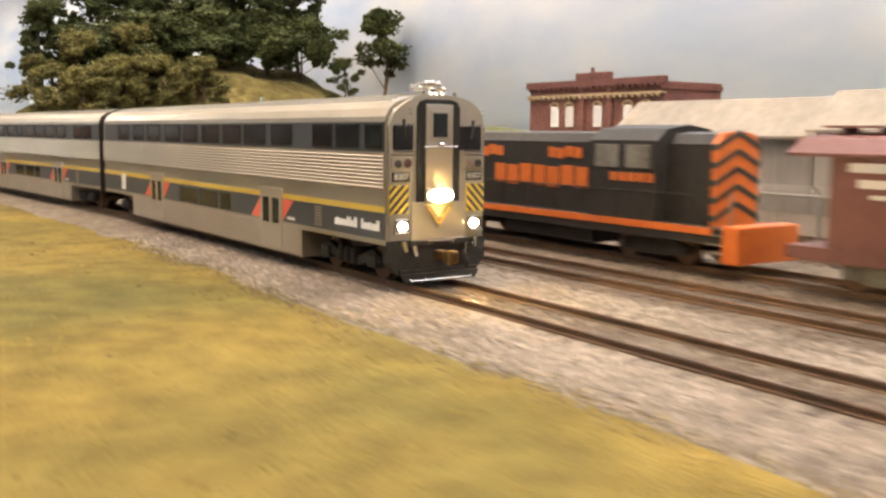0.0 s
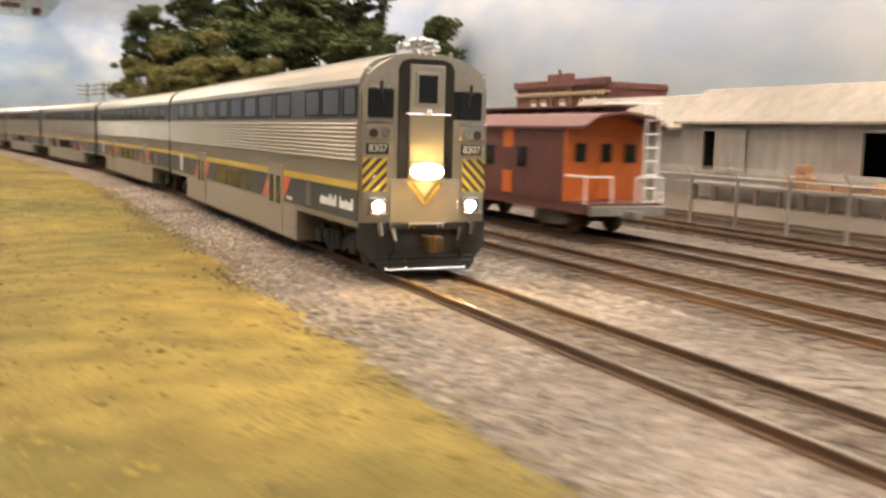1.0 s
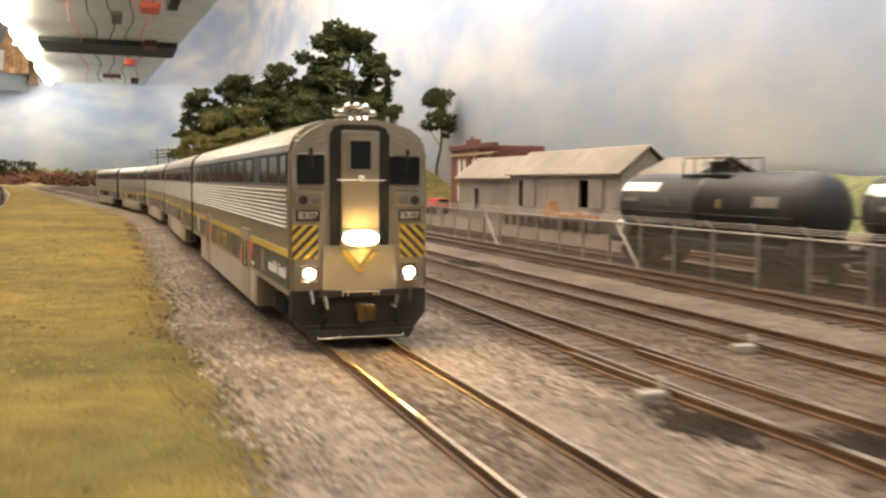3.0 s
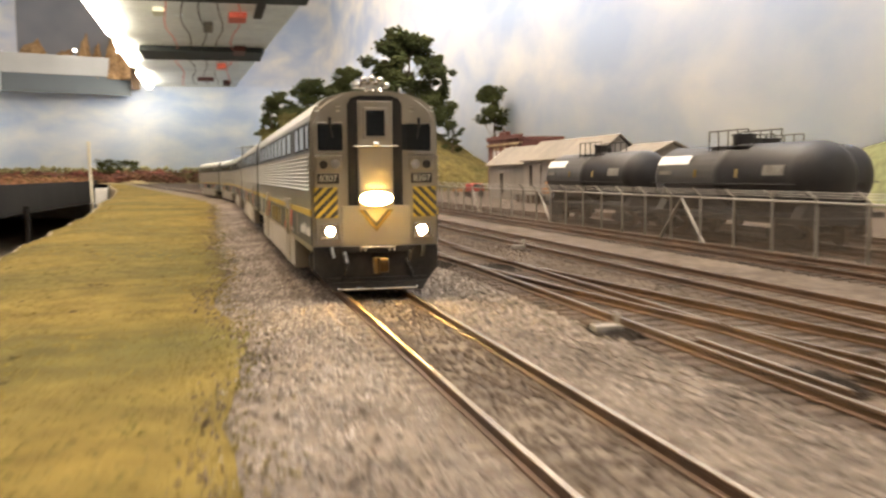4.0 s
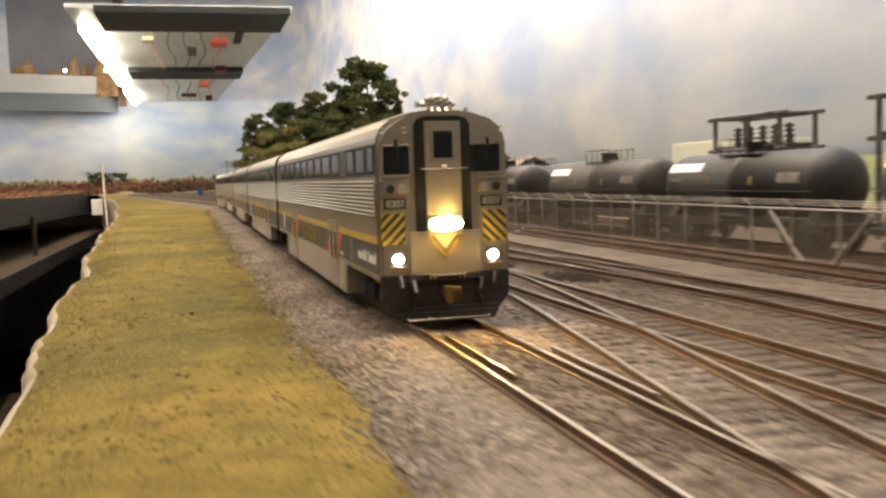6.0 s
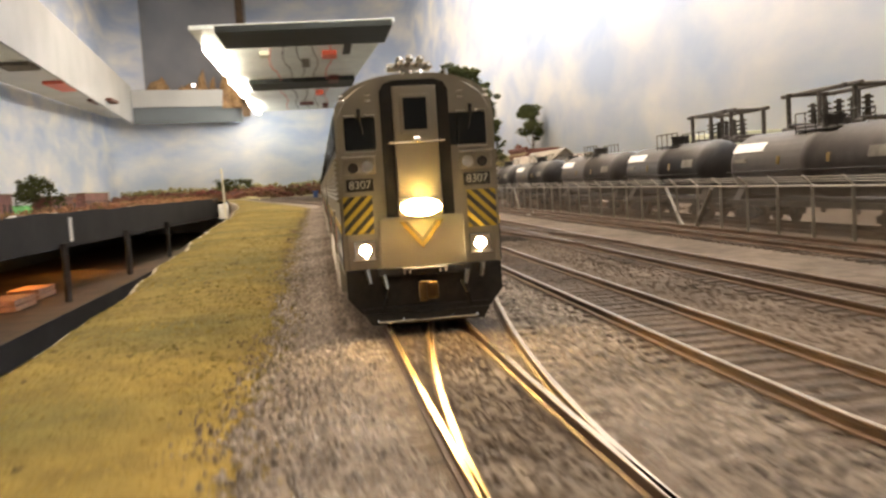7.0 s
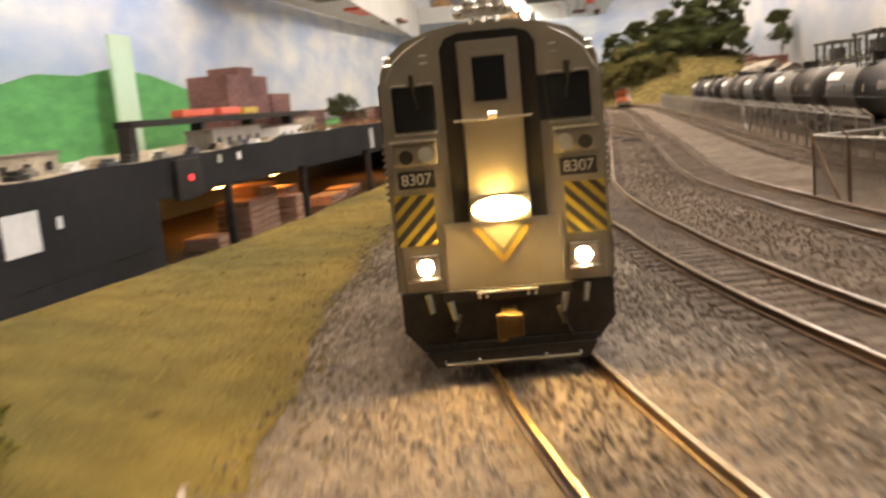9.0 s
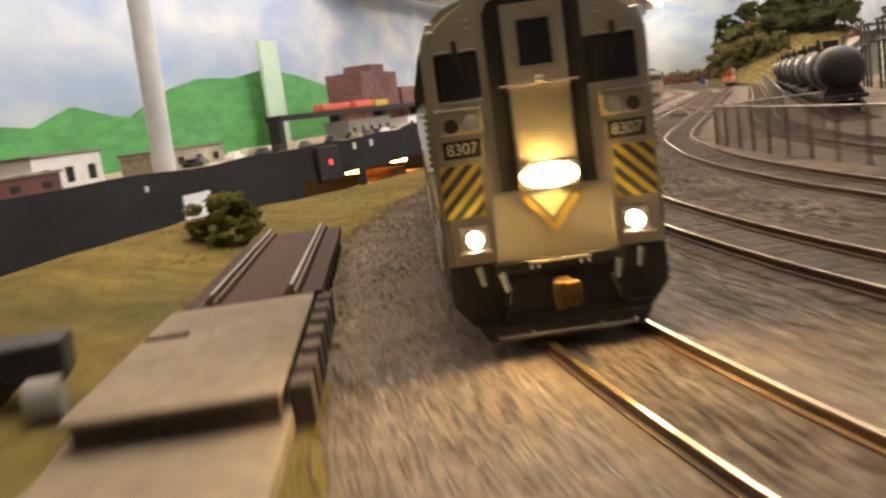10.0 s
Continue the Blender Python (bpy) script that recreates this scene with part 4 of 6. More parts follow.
def locomotive():
    c = empty("diesel_locomotive", rolling(0.145, 0.0), "black diesel locomotive with orange nose and orange sill stripe", "locomotive", "standing wagons")
    bm = B()
    box(bm, -16.5, 16.5, -176, 16, 9, 14.5, 0.4)
    part("underframe", bm, LOCO_BLACK, c)
    bm = B()
    for sx in (-1, 1):
        box(bm, *sorted((sx * 16.4, sx * 17.0)), -172, 14, 12.2, 14.6)
    part("sill_stripe", bm, ORANGE, c, "orange sill stripe")
    bm = B()
    prism(bm, [(-10.5, 14.5), (-10.5, 42), (-7.5, 45.5), (0, 46.3), (7.5, 45.5), (10.5, 42), (10.5, 14.5)], "y", -112, 12)
    part("long_hood", bm, LOCO_BLACK, c)
    bm = B()
    prism(bm, [(-16.2, 14.5), (-16.2, 43), (-11, 47.2), (0, 48.8), (11, 47.2), (16.2, 43), (16.2, 14.5)], "y", -146, -112)
    cab = part("cab", bm, LOCO_BLACK, c)
    for sx in (-1, 1):
        for y0 in (-143, -127):
            bm = B()
            box(bm, *sorted((sx * 16.0, sx * 16.6)), y0, y0 + 12, 33, 41.5, 0.3)
            part("cab_window", bm, GREY_TRUCK, cab)
        for y0, y1, z, h, n in ((-105, -43, 24, 8.2, 7), (-101, -80, 35.6, 4.2, 4), (-50, -28, 35.6, 4.2, 4)):
            w = (y1 - y0) / n
            for i in range(n):
                bm = B()
                lift = 0.5 * math.sin(i * 2.1)
                box(bm, *sorted((sx * 10.4, sx * 10.9)), y0 + i * w, y0 + (i + 0.82) * w, z + lift, z + h + lift, 0.2)
                part("letter_block", bm, ORANGE, c, "orange lettering block")
        for i in range(5):
            bm = B()
            box(bm, *sorted((sx * 16.1, sx * 16.5)), -145 + i * 4.6, -141.6 + i * 4.6, 28.3, 31.4, 0.15)
            part("letter_block", bm, ORANGE, c, "orange lettering block")
        bm = B()
        for y in range(-160, 10, 17):
            rod(bm, (sx * 16.2, y, 14), (sx * 16.2, y, 25), 0.3, seg=6)
        rod(bm, (sx * 16.2, -164, 25), (sx * 16.2, 8, 25), 0.3, seg=6)
        part("handrail", bm, LOCO_BLACK, c)
    bm = B()
    prism(bm, [(-10.5, 14.5), (-10.5, 42), (-7.5, 45.5), (0, 46.3), (7.5, 45.5), (10.5, 42), (10.5, 14.5)], "y", -166.4, -146)
    part("short_hood", bm, LOCO_BLACK, c)
    bm = B()
    prism(bm, [(-10.8, 14.5), (-10.8, 42.2), (-7.6, 45.8), (0, 46.6), (7.6, 45.8), (10.8, 42.2), (10.8, 14.5)], "y", -168, -166)
    nose = part("nose", bm, ORANGE, c, "orange striped nose")
    for i in range(5):
        bm = B()
        z = 16 + i * 6
        prism(bm, [(-11.1, z), (0, z + 5), (11.1, z), (11.1, z + 2), (0, z + 7), (-11.1, z + 2)], "y", -168.4, -166.2)
        part("nose_stripe", bm, STRIPE_BLACK, nose)
    bm = B()
    box(bm, -16, 16, -182, -175.6, 3, 15.5, 0.6)
    part("pilot", bm, ORANGE, c, "orange pilot")
    for sx in (-1, 1):
        bm = B()
        for i in range(4):
            box(bm, sx * 12.5, sx * 16.5, -176, -170, 3 + i * 3, 3.6 + i * 3)
        rod(bm, (sx * 12.6, -176.4, 3), (sx * 12.6, -176.4, 26), 0.4, seg=6)
        part("step", bm, GREY_TRUCK, c, "grey corner step ladder")
    bm = B()
    box(bm, -12, 12, -110, -55, 3, 9, 0.8)
    part("fuel_tank", bm, LOCO_BLACK, c)
    wagon_truck(c, -142, LOCO_BLACK, 5.6, 14)
    wagon_truck(c, -15, LOCO_BLACK, 5.6, 14)
    return c


freight = [(caboose(), -0.062), (locomotive(), 0.145)]


def tank_car(y0, y1, mat, label, x=0.213):
    n = y0 - y1
    c = empty("tank_car", Matrix.Translation((x, y0 * K, 0)), label, "railway tank wagon", "standing tank wagons")
    r, cz = 16.2, 30.0
    bm = B()
    ring = []
    prof = [(4, 3), (5, 9), (7, 13), (10, 15.4), (14, 16.2), (n / 2 - 6, 16.2), (n / 2 - 5.9, 16.6), (n / 2 + 5.9, 16.6), (n / 2 + 6, 16.2), (n - 14, 16.2), (n - 10, 15.4), (n - 7, 13), (n - 5, 9), (n - 4, 3)]
    for y, q in prof:
        ring.append([bm.verts.new((q * math.cos(a) * K, -y * K, (cz + q * math.sin(a)) * K)) for a in np.linspace(0, 2 * math.pi, 32, endpoint=False)])
    for a, b in zip(ring, ring[1:]):
        for i in range(32):
            bm.faces.new((a[i], a[(i + 1) % 32], b[(i + 1) % 32], b[i]))
    bm.faces.new(ring[0])
    bm.faces.new(ring[-1][::-1])
    ob = part("tank", bm, mat, c, smooth=True)
    bm = B()
    box(bm, -15, 15, -n + 1, -1, 9.6, 12.4, 0.3)
    for y in (12, n - 12):
        prism(bm, [(-14, 12), (14, 12), (10, 19), (-10, 19)], "y", -y - 4, -y + 4)
    part("underframe", bm, BLACK, c)
    bm = B()
    rod(bm, (0, -n / 2, cz + 15), (0, -n / 2, cz + 20.5), 5.5, seg=18)
    rod(bm, (0, -n / 2, cz + 20.3), (0, -n / 2, cz + 21.3), 6.2, seg=18)
    rod(bm, (0, -n / 2 - 11, cz + 15.4), (0, -n / 2 - 11, cz + 19), 1.6, seg=10)
    part("dome", bm, mat, c)
    bm = B()
    for sx in (-1, 1):
        for y in np.linspace(n / 2 - 18, n / 2 + 18, 5):
            rod(bm, (sx * 9, -y, cz + 13), (sx * 9, -y, cz + 23), 0.3, seg=6)
        rod(bm, (sx * 9, -n / 2 - 18, cz + 23), (sx * 9, -n / 2 + 18, cz + 23), 0.3, seg=6)
        box(bm, *sorted((sx * 5.5, sx * 9.6)), -n / 2 - 18, -n / 2 + 18, cz + 14.6, cz + 15.2)
        rod(bm, (sx * 16.9, -8, cz - 3), (sx * 16.9, -n + 8, cz - 3), 0.3, seg=6)
    part("walkway", bm, BLACK, c)
    for sx in (-1, 1):
        for y, z, w, h, m in ((12, cz + 6.8, 34, 4.4, WHITE), (16, cz + 1.5, 14, 2.0, GREY_TRUCK), (n - 34, cz + 1.0, 16, 4.6, GREY_TRUCK), (n * 0.36, cz, 2.6, 4, CHEVRON), (n * 0.62, cz, 2.6, 4, CHEVRON)):
            bm = B()
            a0, a1 = math.asin(max(-1, min(1, (z - cz) / 16.4))), math.asin(max(-1, min(1, (z + h - cz) / 16.4)))
            pts = [(16.5 * math.cos(a), cz + 16.5 * math.sin(a)) for a in np.linspace(a0, a1, 5)]
            pts += [(16.1 * math.cos(a), cz + 16.1 * math.sin(a)) for a in np.linspace(a1, a0, 5)]
            prism(bm, [(sx * px_, pz) for px_, pz in pts], "y", -y - w, -y)
            part("marking", bm, m, c)
    for y in (22, n - 22):
        wagon_truck(c, -y, BLACK)
    return c


TL = "black cylindrical tank wagon with white marking panel behind the fence"
tank_car(-367, -523, TANK_BLACK, TL)
tank_car(-543, -693, TANK_BLACK, TL)
tank_car(-744, -911, TANK_GREY, "long dusty dark grey tank wagon behind the fence")
tank_car(-926, -1075, TANK_BLACK, TL)
tank_car(-1098, -1270, TANK_GREY, "dusty dark grey tank wagon with yellow markings")
tank_car(-1286, -1450, TANK_BLACK, TL)
tank_car(-488, -642, TANK_BLACK, "black tank wagon on the rear siding", 0.262)
track("siding_track", yard([(0.3, 262), (0.85, 262)]), 0.3, 0.85, 0.02, "short rear siding with rusty rails")
track("siding_track", yard([(-0.2, 213), (0.9, 213), (1.5, 214)]), -0.2, 1.5, 0.02, "tank wagon siding with rusty rails behind the fence")

# ---- the yard fence ----
GALV = varied("galvanised_pipe", (0.34, 0.315, 0.275), (0.25, 0.23, 0.20), 60, 0.5, 0.5)


def chain_link():
    m, n, l, b = material("chain_link", 0.6, 0.2)
    b.inputs["Base Color"].default_value = (0.17, 0.145, 0.115, 1)
    tc = n.new("ShaderNodeTexCoord")
    acc = None
    for turn in (45, -45):
        mp = n.new("ShaderNodeMapping")
        mp.inputs["Rotation"].default_value = (radians(turn), 0, 0)
        l.new(tc.outputs["Object"], mp.inputs["Vector"])
        w = n.new("ShaderNodeTexWave")
        w.bands_direction = "Y"
        w.inputs["Scale"].default_value = 300
        l.new(mp.outputs[0], w.inputs["Vector"])
        g = n.new("ShaderNodeMath")
        g.operation = "GREATER_THAN"
        g.inputs[1].default_value = 0.88
        l.new(w.outputs["Fac"], g.inputs[0])
        if acc is None:
            acc = g
        else:
            mx = n.new("ShaderNodeMath")
            mx.operation = "MAXIMUM"
            l.new(acc.outputs[0], mx.inputs[0])
            l.new(g.outputs[0], mx.inputs[1])
            acc = mx
    l.new(acc.outputs[0], b.inputs["Alpha"])
    return m


LINK = chain_link()


def fence_x(y):
    return float(np.interp(y, (-1500, -1300, -700, -200, 300), (172, 175, 182, 187, 190)))


fence = empty("chain_link_fence", None, "weathered grey chain-link fence on pipe posts along the yard", "fence")
ys = list(range(300, -1501, -30))
for i, y in enumerate(ys):
    x = fence_x(y)
    bm = B()
    rod(bm, (x, y, -3.2), (x, y, 21.5), 0.75, seg=8)
    rod(bm, (x, y, 21.3), (x - 4.2, y, 25.2), 0.5, 0.35, 6)
    part("post", bm, GALV, fence)


def tube(bm, pts, r, seg=6):
    """A continuous round bar through points (mm) that runs along y."""
    rings = [[bm.verts.new(((x + r * math.cos(a)) * K, y * K, (z + r * math.sin(a)) * K)) for a in np.linspace(0, 2 * math.pi, seg, endpoint=False)] for x, y, z in pts]
    for a, b in zip(rings, rings[1:]):
        for i in range(seg):
            bm.faces.new((a[i], a[(i + 1) % seg], b[(i + 1) % seg], b[i]))
    bm.faces.new(rings[0])
    bm.faces.new(rings[-1][::-1])
    return bm


part("top_rail", tube(B(), [(fence_x(y), y, 20.6) for y in ys], 0.6), GALV, fence)
for k in range(3):
    part("wire", tube(B(), [(fence_x(y) - 1.6 - k * 1.1, y, 22.6 + k * 1.0) for y in ys], 0.14, 4), GALV, fence)
bm = B()
vs = [(bm.verts.new((fence_x(y) * K, y * K, -0.0030)), bm.verts.new((fence_x(y) * K, y * K, 0.0205))) for y in ys]
for a, b in zip(vs, vs[1:]):
    bm.faces.new((a[0], b[0], b[1], a[1]))
part("mesh", bm, LINK, fence, "fine wire mesh")
for y, s in ((-211, -1), (-397, -1), (-611, -1), (-611, 1), (-1064, -1), (-1129, 1)):
    bm = B()
    rod(bm, (fence_x(y), y, 19.5), (fence_x(y), y + s * 24, -2.6), 0.95, seg=8)
    part("brace", bm, GALV, fence)
# a second, plainer enclosure fence behind the outer yard track
pen = empty("enclosure_fence", None, "low grey chain-link enclosure fence with rusty posts beside the yard track", "fence")


def pen_at(l):
    return aside(l, float(np.interp(l, (1.58, 1.65, 1.8, 2.3), (126, 136, 150, 172))))


pen_ls = [1.585 + 0.0285 * i for i in range(22)]
pen_pts = [pen_at(l)[:2] for l in pen_ls]
side = [(pen_pts[0][0] + 30 * i, pen_pts[0][1] + 9 * i) for i in range(1, 3)]
RUST_PIPE = varied("rusty_pipe", (0.22, 0.15, 0.10), (0.13, 0.09, 0.06), 80, 0.75, 0.2)
for x, y in pen_pts + side:
    bm = B()
    rod(bm, (x, y, -3.2), (x, y, 20.5), 0.7, seg=8)
    rod(bm, (x, y, 20.3), (x - 2.6, y, 22.8), 0.45, 0.3, 6)
    part("post", bm, RUST_PIPE, pen)
run = side[::-1] + pen_pts
for a, b in zip(run, run[1:]):
    bm = B()
    rod(bm, (*a, 19.8), (*b, 19.8), 0.5, seg=6)
    part("top_rail", bm, GALV, pen)
    bm = B()
    vs = [bm.verts.new((p[0] * K, p[1] * K, z * K)) for p, z in ((a, -3), (b, -3), (b, 19.7), (a, 19.7))]
    bm.faces.new(vs)
    part("mesh", bm, LINK, pen)
bm = B()
rod(bm, (*pen_pts[0], 18.5), (*pen_at(1.606)[:2], -2.6), 0.8, seg=8)
part("brace", bm, RUST_PIPE, pen)


# ---- buildings ----
SHED_WALL = varied("shed_siding", (0.25, 0.225, 0.195), (0.19, 0.172, 0.15), 18, 0.85, fine=0.12, stretch=(1, 1, 0.25))
SHED_ROOF = varied("shed_roof", (0.23, 0.195, 0.155), (0.175, 0.15, 0.12), 14, 0.85, fine=0.12)
# near-black colour for the shade inside doorways and openings
INNER_SHADE = varied("inner_shade", (0.012, 0.011, 0.010), (0.02, 0.018, 0.016), 20, 0.9)
BRICK = varied("old_brick", (0.15, 0.065, 0.05), (0.105, 0.046, 0.037), 40, 0.85, fine=0.25, island=0.2)
CORNICE = varied("cornice_tan", (0.36, 0.27, 0.16), (0.28, 0.21, 0.13), 40, 0.8)
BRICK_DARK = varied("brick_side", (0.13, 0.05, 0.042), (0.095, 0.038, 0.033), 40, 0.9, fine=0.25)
CRATE = varied("crate_wood", (0.42, 0.22, 0.10), (0.32, 0.155, 0.07), 80, 0.75, fine=0.2)
PIPE_GREY = varied("pale_pipe", (0.62, 0.62, 0.60), (0.52, 0.52, 0.50), 40, 0.5)


def shed(name, x0, x1, y0, y1, eave, ridge, label, doors):
    s = empty(name, None, label, "warehouse", "goods sheds")
    xm = (x0 + x1) / 2
    bm = B()
    # front wall in pieces round the door openings
    cuts = sorted(doors, key=lambda d: d[0])
    y = y0
    for a, b, z0, z1, _ in cuts:
        box(bm, x0, x0 + 2, y, a, -3, eave)
        box(bm, x0, x0 + 2, a, b, z1, eave)
        if z0 > -2:
            box(bm, x0, x0 + 2, a, b, -3, z0)
        y = b
    box(bm, x0, x0 + 2, y, y1, -3, eave)
    part("front_wall", bm, SHED_WALL, s)
    bm = B()
    box(bm, x1 - 2, x1, y0, y1, -3, eave)
    part("rear_wall", bm, SHED_WALL, s)
    for yy in ((y0, y0 + 2), (y1 - 2, y1)):
        bm = B()
        prism(bm, [(x0 + 2.1, -3), (x0 + 2.1, eave), (xm, ridge - 1), (x1 - 2.1, eave), (x1 - 2.1, -3)], "y", yy[0] + 0.05, yy[1] - 0.05)
        part("gable_wall", bm, SHED_WALL, s)
    bm = B()
    prism(bm, [(x0 - 5, eave - 1.2), (xm, ridge), (x1 + 5, eave - 1.2), (x1 + 5, eave + 0.4), (xm, ridge + 1.8), (x0 - 5, eave + 0.4)], "y", y0 - 4, y1 + 4)
    roof = part("roof", bm, SHED_ROOF, s, "grey-brown felt roof")
    # sheet painted as the shade inside, seen through the open doors
    bm = B()
    box(bm, x0 + 40, x0 + 41, y0 + 4, y1 - 4, -2, eave - 2)
    part("interior_shade_sheet", bm, INNER_SHADE, s)
    for a, b, z0, z1, slide in doors:
        bm = B()
        box(bm, x0 - 1.6, x0 - 0.6, a - slide - 1, a - 1, z0, z1, 0.2)
        for q in (0.25, 0.5, 0.75):
            box(bm, x0 - 2.0, x0 - 1.5, a - slide - 1, a - 1, z0 + (z1 - z0) * q - 0.5, z0 + (z1 - z0) * q + 0.5)
        part("sliding_door", bm, SHED_WALL, s, "sliding door pushed open")
        bm = B()
        box(bm, x0 - 1.9, x0 - 0.1, a - slide - 2, b + 1, z1 + 0.2, z1 + 1.4)
        part("door_track", bm, SHED_WALL, s)
    return s


shed("goods_shed", 347, 397, -122, 114, 49, 72, "long grey board goods shed with open sliding doors", [(-65, -45, 18, 43, 26), (78, 91, 16, 43, 30)])
shed("goods_shed_wing", 353, 407, 119, 290, 45, 69, "lower grey board shed wing with a small doorway", [(220, 236, 6, 33, 2)])
shed("far_shed", 362, 412, -212, -132, 48, 61, "tan-roofed grey shed beyond the goods shed", [(-160, -148, 5, 30, 14)])

dock = empty("loading_dock", None, "low weathered timber loading dock in front of the shed", "dock")
bm = B()
box(bm, 321, 345, -126, 86, 7.0, 9.0, 0.3)
part("deck", bm, SHED_WALL, dock)
for y in range(-122, 86, 19):
    bm = B()
    box(bm, 322, 325, y - 1.5, y + 1.5, -3, 7)
    part("post", bm, TIE_DARK, dock)
for y, w, h, z in ((-22, 9, 8, 9), (-20, 7, 6, 17.2), (-11, 8, 7, 9), (-40, 16, 3, 9), (-56, 12, 3, 9), (-78, 9, 6, 9), (-88, 7, 5, 9), (-104, 7, 4, 9)):
    bm = B()
    box(bm, 330, 330 + w, y, y + w, z, z + h, 0.4)
    for q in (0.2, 0.5, 0.8):
        box(bm, 329.6, 330.4 + w, y - 0.4, y + w + 0.4, z + h * q - 0.4, z + h * q + 0.4)
    tagged(ob_mesh("crate", bm, CRATE), "orange-brown wooden crate stacked on the loading dock", "crate", "crates on the dock")
bm = B()
for i, (y, z) in enumerate(((0, 0), (0, 7), (0, 3.5))):
    rod(bm, (335, -142, z + 1), (335, -208, z + 1), 3.4, seg=14)
tagged(ob_mesh("pipe_stack", bm, PIPE_GREY), "stack of pale grey pipes lying beyond the fence", "pipes")


def brick_building():
    b = empty("brick_building", None, "red brick commercial building with tan cornice and arched windows", "building")
    x0, x1, y0, y1, top = 402, 472, 292, 456, 88
    bm = B()
    box(bm, x0, x1, y0, y1, -3, top)
    part("wall", bm, BRICK, b)
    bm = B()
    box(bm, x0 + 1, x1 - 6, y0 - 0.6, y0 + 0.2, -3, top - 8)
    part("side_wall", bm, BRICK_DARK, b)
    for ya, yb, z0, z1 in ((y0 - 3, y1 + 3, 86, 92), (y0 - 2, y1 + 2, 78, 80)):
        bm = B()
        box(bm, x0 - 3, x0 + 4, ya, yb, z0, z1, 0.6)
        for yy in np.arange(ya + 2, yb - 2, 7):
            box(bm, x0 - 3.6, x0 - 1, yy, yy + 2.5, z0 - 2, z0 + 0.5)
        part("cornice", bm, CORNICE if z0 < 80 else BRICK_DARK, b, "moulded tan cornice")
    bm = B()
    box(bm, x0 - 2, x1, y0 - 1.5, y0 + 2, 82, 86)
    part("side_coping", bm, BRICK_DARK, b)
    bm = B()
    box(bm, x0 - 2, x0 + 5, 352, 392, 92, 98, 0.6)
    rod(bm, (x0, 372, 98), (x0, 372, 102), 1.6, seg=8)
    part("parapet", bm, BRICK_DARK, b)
    for yy in (308, 328, 364, 400, 420):
        for z0, z1 in ((52, 70), (14, 34)):
            bm = B()
            box(bm, x0 - 0.8, x0 + 0.4, yy - 5, yy + 5, z0, z1)
            w = part("window", bm, WHITE, b, "white arched sash window")
            bm = B()
            box(bm, x0 - 1.2, x0 - 0.7, yy - 3.8, yy - 0.4, z0 + 1.5, z1 - 2)
            box(bm, x0 - 1.2, x0 - 0.7, yy + 0.4, yy + 3.8, z0 + 1.5, z1 - 2)
            part("pane", bm, PIPE_GREY, w)
            bm = B()
            pts = [(yy + 6.4 * math.cos(a), z1 - 1 + 5 * math.sin(a)) for a in np.linspace(0, math.pi, 9)]
            pts += [(yy + 4.8 * math.cos(a), z1 - 1 + 3.4 * math.sin(a)) for a in np.linspace(math.pi, 0, 9)]
            prism(bm, pts, "x", x0 - 1.8, x0 - 0.2)
            part("arch", bm, CORNICE, w)
    # projecting bay between the windows
    bm = B()
    box(bm, x0 - 2.4, x0, 346, 352, -3, 90)
    box(bm, x0 - 2.4, x0, 380, 386, -3, 90)
    part("pilaster", bm, BRICK, b)
    return b


brick_building()


def lorry():
    c = empty("lorry", pose(0.352, 0.372, -0.003, 0, 0, 20), "small red model lorry parked by the brick building", "truck")
    red = varied("lorry_red", (0.55, 0.03, 0.025), (0.45, 0.025, 0.02), 40, 0.4)
    bm = B()
    box(bm, -11, 11, -14, 6, 9, 21, 2.5)
    part("cab", bm, red, c)
    bm = B()
    box(bm, -10, 10, 7, 42, 8, 12, 0.5)
    part("bed", bm, CRATE, c)
    for x in (-10, 10):
        for y in (-6, 32):
            bm = B()
            rod(bm, (x - 1.5, y, 5), (x + 1.5, y, 5), 5, seg=16)
            part("wheel", bm, BLACK, c)
    bm = B()
    box(bm, -9, 9, -14.4, -13.5, 15, 20, 0.3)
    part("windscreen", bm, GLASS, c)


lorry()

# ---- electrical substation behind the tank wagons ----
STEEL = varied("substation_steel", (0.10, 0.09, 0.085), (0.06, 0.055, 0.05), 60, 0.6, 0.3)
for y0, y1, top in ((-832, -906, 72), (-994, -1072, 74), (-1152, -1240, 78)):
    s = empty("switchgear_frame", None, "dark steel substation frame with insulators", "substation", "substation frames")
    for x in (292, 318):
        for y in (y0, (y0 + y1) / 2, y1):
            bm = B()
            rod(bm, (x, y, -3), (x, y, top), 1.6, seg=6)
            for z in range(4, int(top) - 6, 9):
                rod(bm, (x - 2.6, y - 2.6, z), (x + 2.6, y + 2.6, z + 8), 0.5, seg=5)
            part("post", bm, STEEL, s)
        for z in (top, top - 22):
            bm = B()
            rod(bm, (x, y0 + 8, z), (x, y1 - 8, z), 1.5, seg=6)
            part("beam", bm, STEEL, s)
    for y in np.linspace(y0 - 8, y1 + 8, 5):
        bm = B()
        rod(bm, (305, y, top - 20), (305, y, top - 6), 2.0, 1.6, 8)
        for q in range(4):
            rod(bm, (305, y, top - 18 + q * 3.2), (305, y, top - 16.8 + q * 3.2), 3.4, seg=10)
        part("insulator", bm, STEEL, s)
    for y in (y0 - 6, y1 + 6):
        bm = B()
        rod(bm, (288, y, top - 20), (322, y, top - 20), 1.4, seg=6)
        rod(bm, (288, y, top), (322, y, top), 1.4, seg=6)
        part("beam", bm, STEEL, s)
